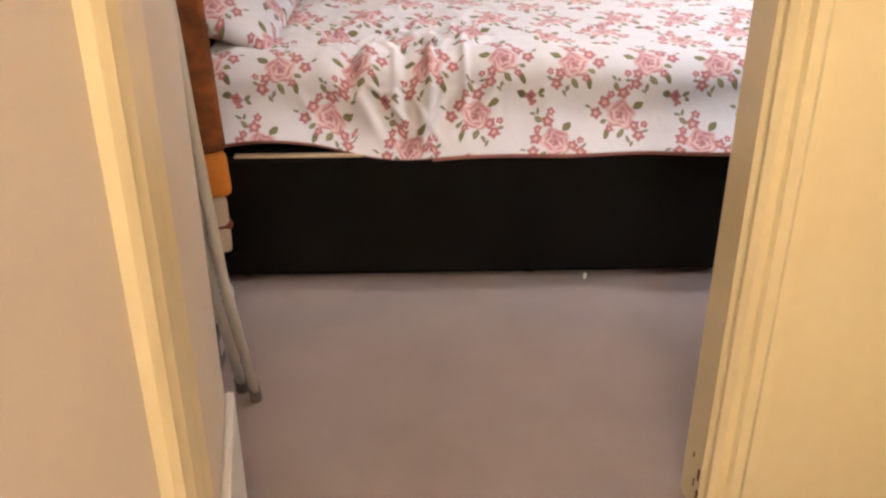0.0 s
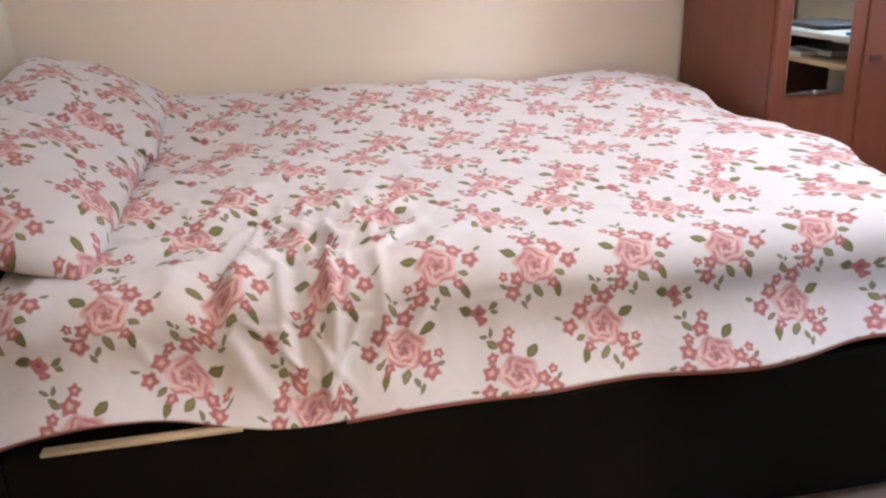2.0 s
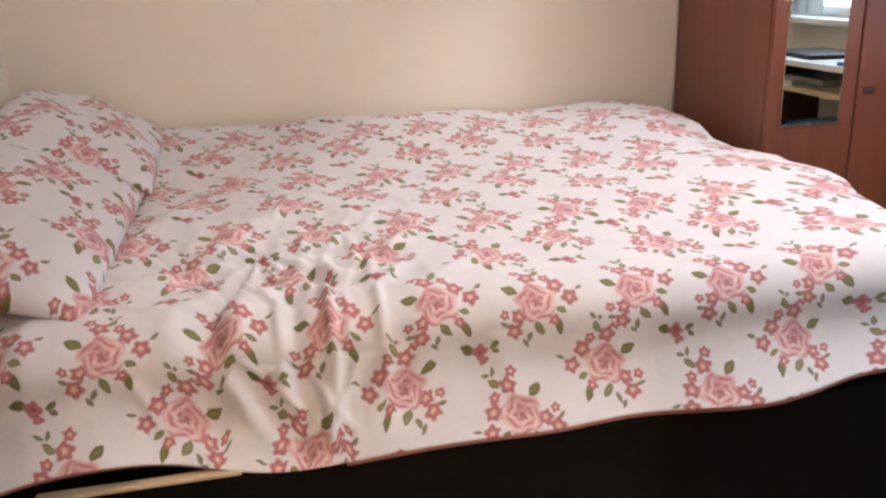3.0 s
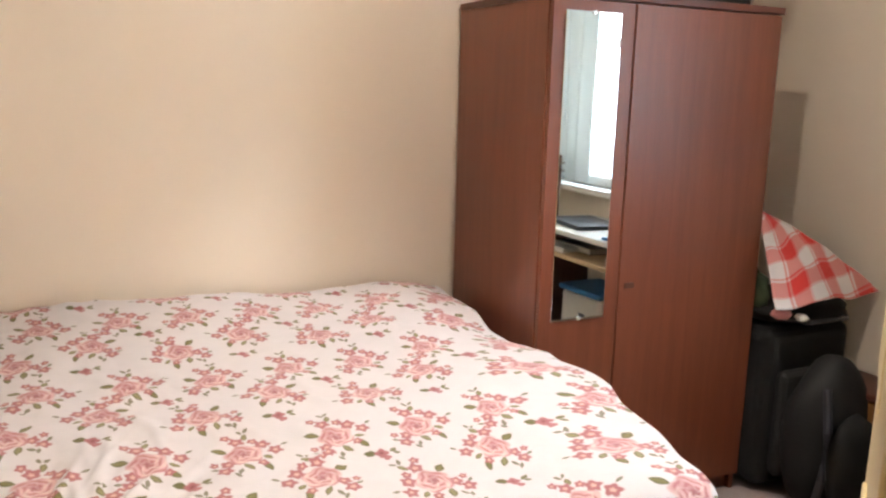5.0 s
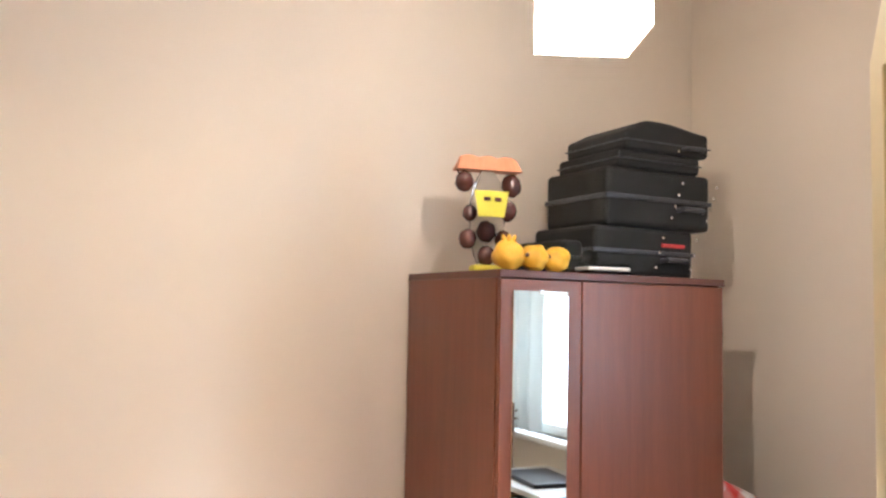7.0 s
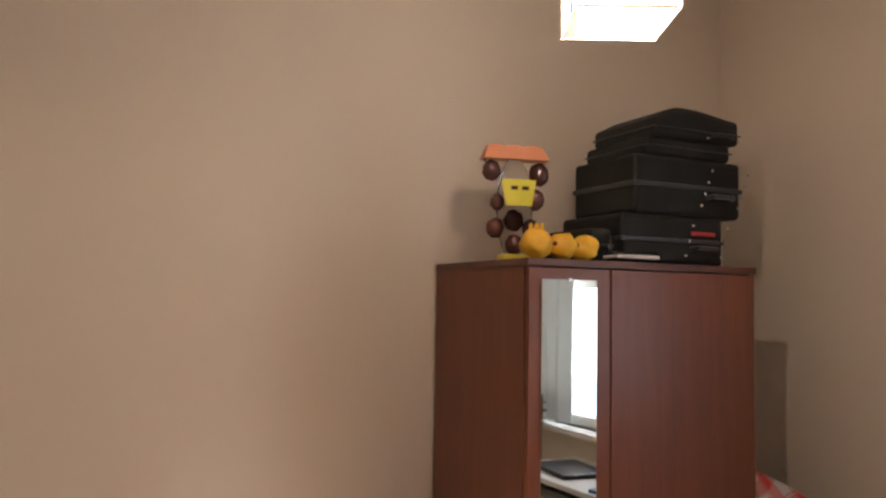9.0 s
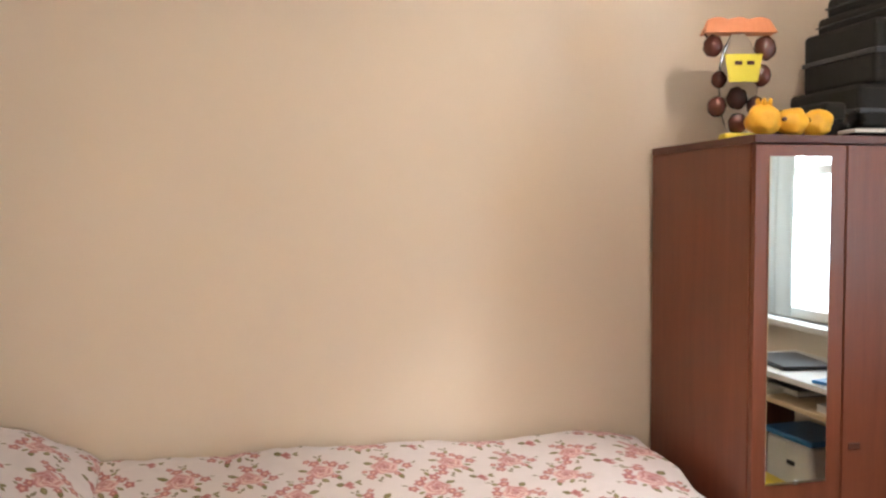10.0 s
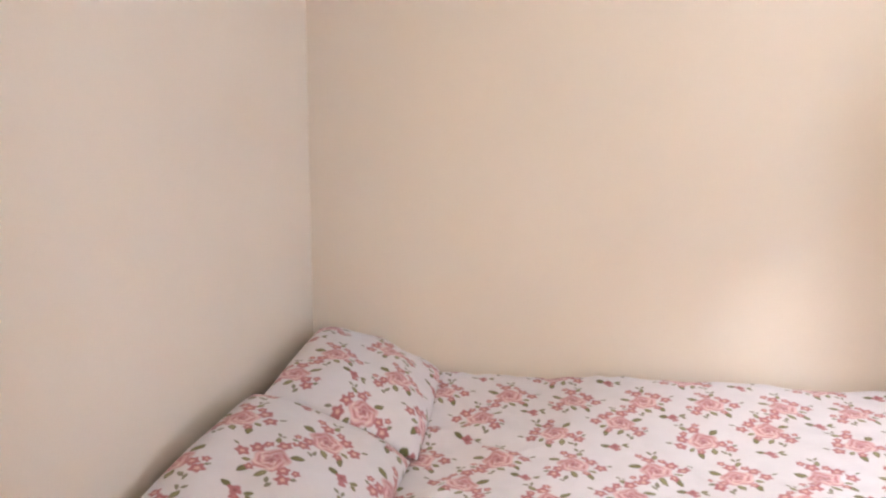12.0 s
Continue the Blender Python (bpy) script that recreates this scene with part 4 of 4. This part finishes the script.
def plaid_material():
    m, t, p = material("red_plaid_cloth")
    uv = node(t, "ShaderNodeUVMap")
    sep = node(t, "ShaderNodeSeparateXYZ")
    t.links.new(uv.outputs[0], sep.inputs[0])
    bands = []
    for out in (sep.outputs[0], sep.outputs[1]):
        f = node(t, "ShaderNodeMath", operation="FRACT")
        s = node(t, "ShaderNodeMath", operation="MULTIPLY")
        s.inputs[1].default_value = 1 / 0.155
        t.links.new(out, s.inputs[0])
        t.links.new(s.outputs[0], f.inputs[0])
        r = node(t, "ShaderNodeValToRGB")
        r.color_ramp.interpolation = "CONSTANT"
        e = r.color_ramp.elements
        e[0].position, e[0].color = 0.0, (1, 1, 1, 1)
        e[1].position, e[1].color = 0.42, (0.15, 0.15, 0.15, 1)
        for pos, v in ((0.47, 0.75), (0.53, 0.0), (0.94, 0.5)):
            k = e.new(pos)
            k.color = (v, v, v, 1)
        t.links.new(f.outputs[0], r.inputs[0])
        bands.append(r.outputs[0])
    add = node(t, "ShaderNodeMix", data_type="RGBA")
    add.inputs[0].default_value = 0.5
    t.links.new(bands[0], add.inputs[6])
    t.links.new(bands[1], add.inputs[7])
    ramp = node(t, "ShaderNodeValToRGB")
    e = ramp.color_ramp.elements
    e[0].position, e[0].color = 0.0, (0.52, 0.030, 0.024, 1)
    e[1].position, e[1].color = 1.0, (0.54, 0.52, 0.52, 1)
    k = e.new(0.5)
    k.color = (0.50, 0.20, 0.18, 1)
    t.links.new(add.outputs[2], ramp.inputs[0])
    fine = node(t, "ShaderNodeTexNoise")
    fine.inputs["Scale"].default_value = 700
    bp = node(t, "ShaderNodeBump")
    bp.inputs["Strength"].default_value, bp.inputs["Distance"].default_value = 0.3, 0.002
    t.links.new(fine.outputs[0], bp.inputs["Height"])
    t.links.new(bp.outputs[0], p.inputs["Normal"])
    t.links.new(ramp.outputs[0], p.inputs["Base Color"])
    p.inputs["Roughness"].default_value = 0.85
    return m


def plaid_cloth():
    """A cloth that hangs from the wardrobe's side over the bags."""
    n = 36
    a0, a1 = Vector((2.512, 2.87, 1.005)), Vector((2.56, 2.92, 0.985))
    b0, b1 = Vector((2.43, 2.665, 0.712)), Vector((2.935, 2.69, 0.712))
    verts, uvs, faces = [], [], []
    for i in range(n + 1):
        for j in range(n + 1):
            u, v = i / n, j / n
            p = (a0.lerp(a1, u)).lerp(b0.lerp(b1, u), v)
            p.z += (0.045 * u - 0.010) * math.sin(math.pi * v) + 0.012 * math.sin(9 * u + 4 * v) * v
            p.z += 0.014 * noise.noise(Vector((u * 4, v * 4, 3.0)))
            p.y += 0.012 * math.sin(7 * u + 2) * v
            verts.append(tuple(p))
            uvs.append((u * (0.12 + 0.36 * v), v * 0.52 + 0.05 * u))
    for i in range(n):
        for j in range(n):
            a = i * (n + 1) + j
            faces.append((a, a + 1, a + n + 2, a + n + 1))
    me = bpy.data.meshes.new("plaid_cloth")
    me.from_pydata(verts, [], faces)
    lay = me.uv_layers.new(name="cloth")
    for loop in me.loops:
        lay.data[loop.index].uv = uvs[loop.vertex_index]
    for f in me.polygons:
        f.use_smooth = True
    me.materials.append(plaid_material())
    ob = new("plaid_cloth", me)
    ob.modifiers.new("cloth", "SOLIDIFY").thickness = 0.004
    return tagged(ob, "red and white plaid cloth thrown over black bags", "cloth")


plaid_cloth()
crate = thing("wooden_box", (2.74, 2.50, 0), "small brown wooden box on the floor", "box")
part("box_body", boxed(0, 0, 0, 0.18, 0.22, 0.40, bevel=0.012), BROWNWOOD, crate)
part("lid", boxed(-0.008, -0.008, 0.401, 0.188, 0.228, 0.425, bevel=0.008), DARKWOOD, crate)

# ---- ironing board by the door ----
COVER = mottled("orange_brown_print", (0.075, 0.018, 0.008), (0.30, 0.10, 0.02), 26, 0.8, 300, 0.3, fine_mix=0.08)
ORANGECLOTH = mottled("orange_cloth", (0.50, 0.17, 0.015), (0.60, 0.23, 0.03), 10, 0.8, 300, 0.3)
GREYBAND = mottled("striped_band", (0.45, 0.38, 0.33), (0.55, 0.47, 0.42), 10, 0.7, 200, 0.2)
PLUM = mottled("plum_stripe", (0.14, 0.03, 0.025), (0.19, 0.05, 0.04), 10, 0.8, 200, 0.2)
board = thing("ironing_board", (0, 0, 0), "folded ironing board with an orange-brown cover, standing on end", "ironing board")
stand = pose(-0.060, 1.35, 0, 0, -2.2, 23)


def slab(z0, z1, t, name, mat, label, grow=0.0, taper=0.0):
    bm = boxed(-t - grow, -grow, z0, t + grow, 0.23, z1, bevel=min(0.012, t * 0.6), seg=3)
    for v in bm.verts:
        k = smoothstep(z0, z0 + 0.2, v.co.z)
        v.co.x *= 1 - taper * (1 - k)
    bm.transform(stand)
    return part(name, bm, mat, board, label)


slab(0.56, 1.035, 0.031, "cover", COVER, "brown leaf-print cover")
slab(0.476, 0.56, 0.029, "cover_band", ORANGECLOTH, "plain orange cloth band", 0.001)
slab(0.365, 0.476, 0.022, "cover_end", GREYBAND, "pale striped end", 0.0, 0.3)
slab(0.408, 0.430, 0.0225, "stripe", PLUM, "dark plum stripe", 0.001)
for path in (((-0.112, 1.305, 0.94), (-0.104, 1.305, 0.80), (-0.091, 1.315, 0.52), (-0.084, 1.345, 0.30), (-0.060, 1.395, 0.02)),
             ((-0.138, 1.312, 0.94), (-0.128, 1.312, 0.80), (-0.115, 1.324, 0.52), (-0.110, 1.360, 0.28), (-0.097, 1.432, 0.02))):
    leg = part("leg", tube(bmesh.new(), path, 0.0105, 10), TUBEWHITE, board, "white enamelled steel leg", smooth=True)
    x, y = path[-1][:2]
    part("rubber_foot", tube(bmesh.new(), [(x - 0.003, y, 0.036), (x + 0.001, y, 0.001)], 0.0125, 10), RUBBER, leg)
part("crossbar", tube(bmesh.new(), [(-0.111, 1.307, 0.91), (-0.137, 1.312, 0.91)], 0.008, 8), TUBEWHITE, board)
plug = thing("extension_socket", (-0.205, 1.53, 0), "black plug socket on the floor by the board", "socket")
part("socket_body", boxed(-0.05, -0.03, 0.0, 0.05, 0.03, 0.10, bevel=0.008), DARKPLASTIC, plug)
part("socket_label", boxed(0.0505, -0.018, 0.04, 0.052, 0.018, 0.075), GREYBAND, plug)
cable = thing("cable", (-0.232, 1.865, 0), "looped white cable on the carpet", "cable")
pts = [(0.030 * math.cos(a) * (1 - 0.03 * a), 0.045 * math.sin(a), 0.006 + 0.035 * max(0, math.sin(a * 0.5))) for a in (k * 0.35 for k in range(30))]
part("cord", tube(bmesh.new(), pts, 0.004, 6), WHITEPLASTIC, cable, smooth=True)
scrap = tagged(part("paper_scrap", blob(bmesh.new(), (0.747, 1.947, 0.010), (0.006, 0.004, 0.0095), 0.4, 4, 3, 10, 8), PAPER), "tiny white scrap of paper on the carpet", "scrap")

# ---- work corner seen in the mirror ----
desk = thing("desk", (2.49, 1.22, 0), "small desk with a white top and beech lower shelf", "desk")
part("desktop", boxed(0, 0.03, 0.715, 0.44, 0.98, 0.74, bevel=0.003), WHITEPLASTIC, desk)
part("shelf", boxed(0.022, 0.05, 0.60, 0.42, 0.95, 0.62, bevel=0.002), BEECH, desk)
for y in (0.03, 0.95):
    part("side_panel", boxed(0.03, y, 0, 0.43, y + 0.02, 0.715, bevel=0.002), DARKWOOD, desk)
laptop = thing("laptop", (2.59, 1.36, 0.74), "closed dark grey laptop on the desk", "laptop", turn=8)
part("base", boxed(0, 0, 0.001, 0.24, 0.34, 0.012, bevel=0.004), DARKPLASTIC, laptop)
part("lid", boxed(0.001, 0.001, 0.0125, 0.239, 0.339, 0.020, bevel=0.003), DARKPLASTIC, laptop)
folder = thing("folder", (2.51, 1.92, 0.74), "bright blue plastic folder on the desk", "folder", turn=-10)
part("cover", boxed(0, 0, 0.001, 0.23, 0.31, 0.014, bevel=0.003), BLUE, folder)
for i, (x, y, z, w, d, h, mat, lab) in enumerate(((2.52, 1.40, 0.62, 0.09, 0.20, 0.022, PAPER, "thick white book on the desk shelf"),
                                                  (2.62, 1.42, 0.62, 0.20, 0.27, 0.030, DARKPLASTIC, "thick black book on the desk shelf"),
                                                  (2.55, 1.90, 0.62, 0.18, 0.18, 0.030, PAPER, "pile of loose papers on the desk shelf"))):
    book = thing("book", (x, y, z), lab, "book", "books on the desk shelf", turn=3 * i - 3)
    part("pages", boxed(0.002, 0.003, 0.003, w - 0.003, d - 0.003, h - 0.003), PAPER, book)
    bm = bmesh.new()
    box(bm, 0, 0, 0, w, d, 0.003)
    box(bm, 0, 0, h - 0.003, w, d, h)
    box(bm, w - 0.002, 0, 0.003, w + 0.001, d, h - 0.003)
    part("binding", bm, mat, book)
bin_box = thing("storage_box", (2.68, 1.385, 0), "white plastic storage box with a blue lid", "storage box", turn=-3)
part("tub", boxed(0, 0, 0.0, 0.24, 0.30, 0.39, bevel=0.02, seg=3), WHITEPLASTIC, bin_box)
part("lid", boxed(-0.012, -0.012, 0.391, 0.252, 0.312, 0.42, bevel=0.01), BLUE, bin_box, "blue lid")
part("catch", boxed(-0.006, 0.15, 0.28, 0.0, 0.20, 0.30, bevel=0.002), DARKPLASTIC, bin_box)
toy = thing("yellow_tray", (2.535, 1.44, 0), "yellow plastic tray on the floor", "tray")
bm = boxed(0, 0, 0.0, 0.11, 0.30, 0.23, bevel=0.035, seg=4)
part("tray_body", bm, YELLOWPLASTIC, toy)
guitar = thing("guitar", (2.81, 1.10, 0), "brown guitar leaning in the corner", "guitar")
guitar.scale = (0.84, 0.84, 0.84)
bm = bmesh.new()
for z, r, y in ((0.20, 0.105, 0.0), (0.42, 0.085, 0.0)):
    blob(bm, (0, y, z), (r * 1.3, 0.045, r * 1.6), 0, 1, 0, 20, 14)
part("body", bm, BROWNWOOD, guitar, smooth=True)
part("neck", boxed(-0.024, -0.03, 0.50, 0.024, -0.005, 1.05, bevel=0.006), DARKWOOD, guitar)
head = part("headstock", boxed(-0.034, -0.032, 1.05, 0.034, -0.012, 1.24, bevel=0.006), DARKWOOD, guitar)
for s in (-1, 1):
    for z in (1.09, 1.14, 1.19):
        part("tuning_peg", blob(bmesh.new(), (s * 0.05, -0.02, z), (0.014, 0.008, 0.011), 0, 1, 0, 10, 8), CHROME, head)


def curtain(y0, y1, label):
    n, m = 70, 6
    bm = bmesh.new()
    rows = []
    for k in range(m + 1):
        z = 0.905 + (2.36 - 0.905) * k / m
        row = []
        for i in range(n + 1):
            u = i / n
            y = y0 + (y1 - y0) * u + 0.012 * math.sin(k * 0.7 + u * 4)
            row.append(bm.verts.new((RIGHT - 0.055 + 0.022 * math.sin(u * 34) + 0.008 * math.sin(u * 13 + k * 0.5), y, z)))
        rows.append(row)
    for k in range(m):
        for i in range(n):
            bm.faces.new((rows[k][i], rows[k][i + 1], rows[k + 1][i + 1], rows[k + 1][i]))
    ob = thing("curtain", (0, 0, 0), label, "curtain", "curtains at the window")
    c = part("drape", bm, CURTAINCLOTH, ob, smooth=True)
    c.modifiers.new("cloth", "SOLIDIFY").thickness = 0.002
    return ob


CURTAINCLOTH = translucent("thin_white_curtain", (0.74, 0.77, 0.76), 0.22)
curtain(0.66, 1.25, "thin white curtain drawn to the window's side")
curtain(1.74, 2.02, "thin white curtain gathered at the window's far side")
rail = thing("curtain_rail", (RIGHT - 0.055, 0, 2.37), "white curtain rail over the window", "curtain rail")
part("pole", tube(bmesh.new(), [(0, 0.60, 0), (0, 2.08, 0)], 0.012, 12), TUBEWHITE, rail)
for y in (0.62, 2.06):
    part("bracket", boxed(0, y - 0.01, -0.012, 0.055, y + 0.01, 0.012, bevel=0.002), TUBEWHITE, rail)
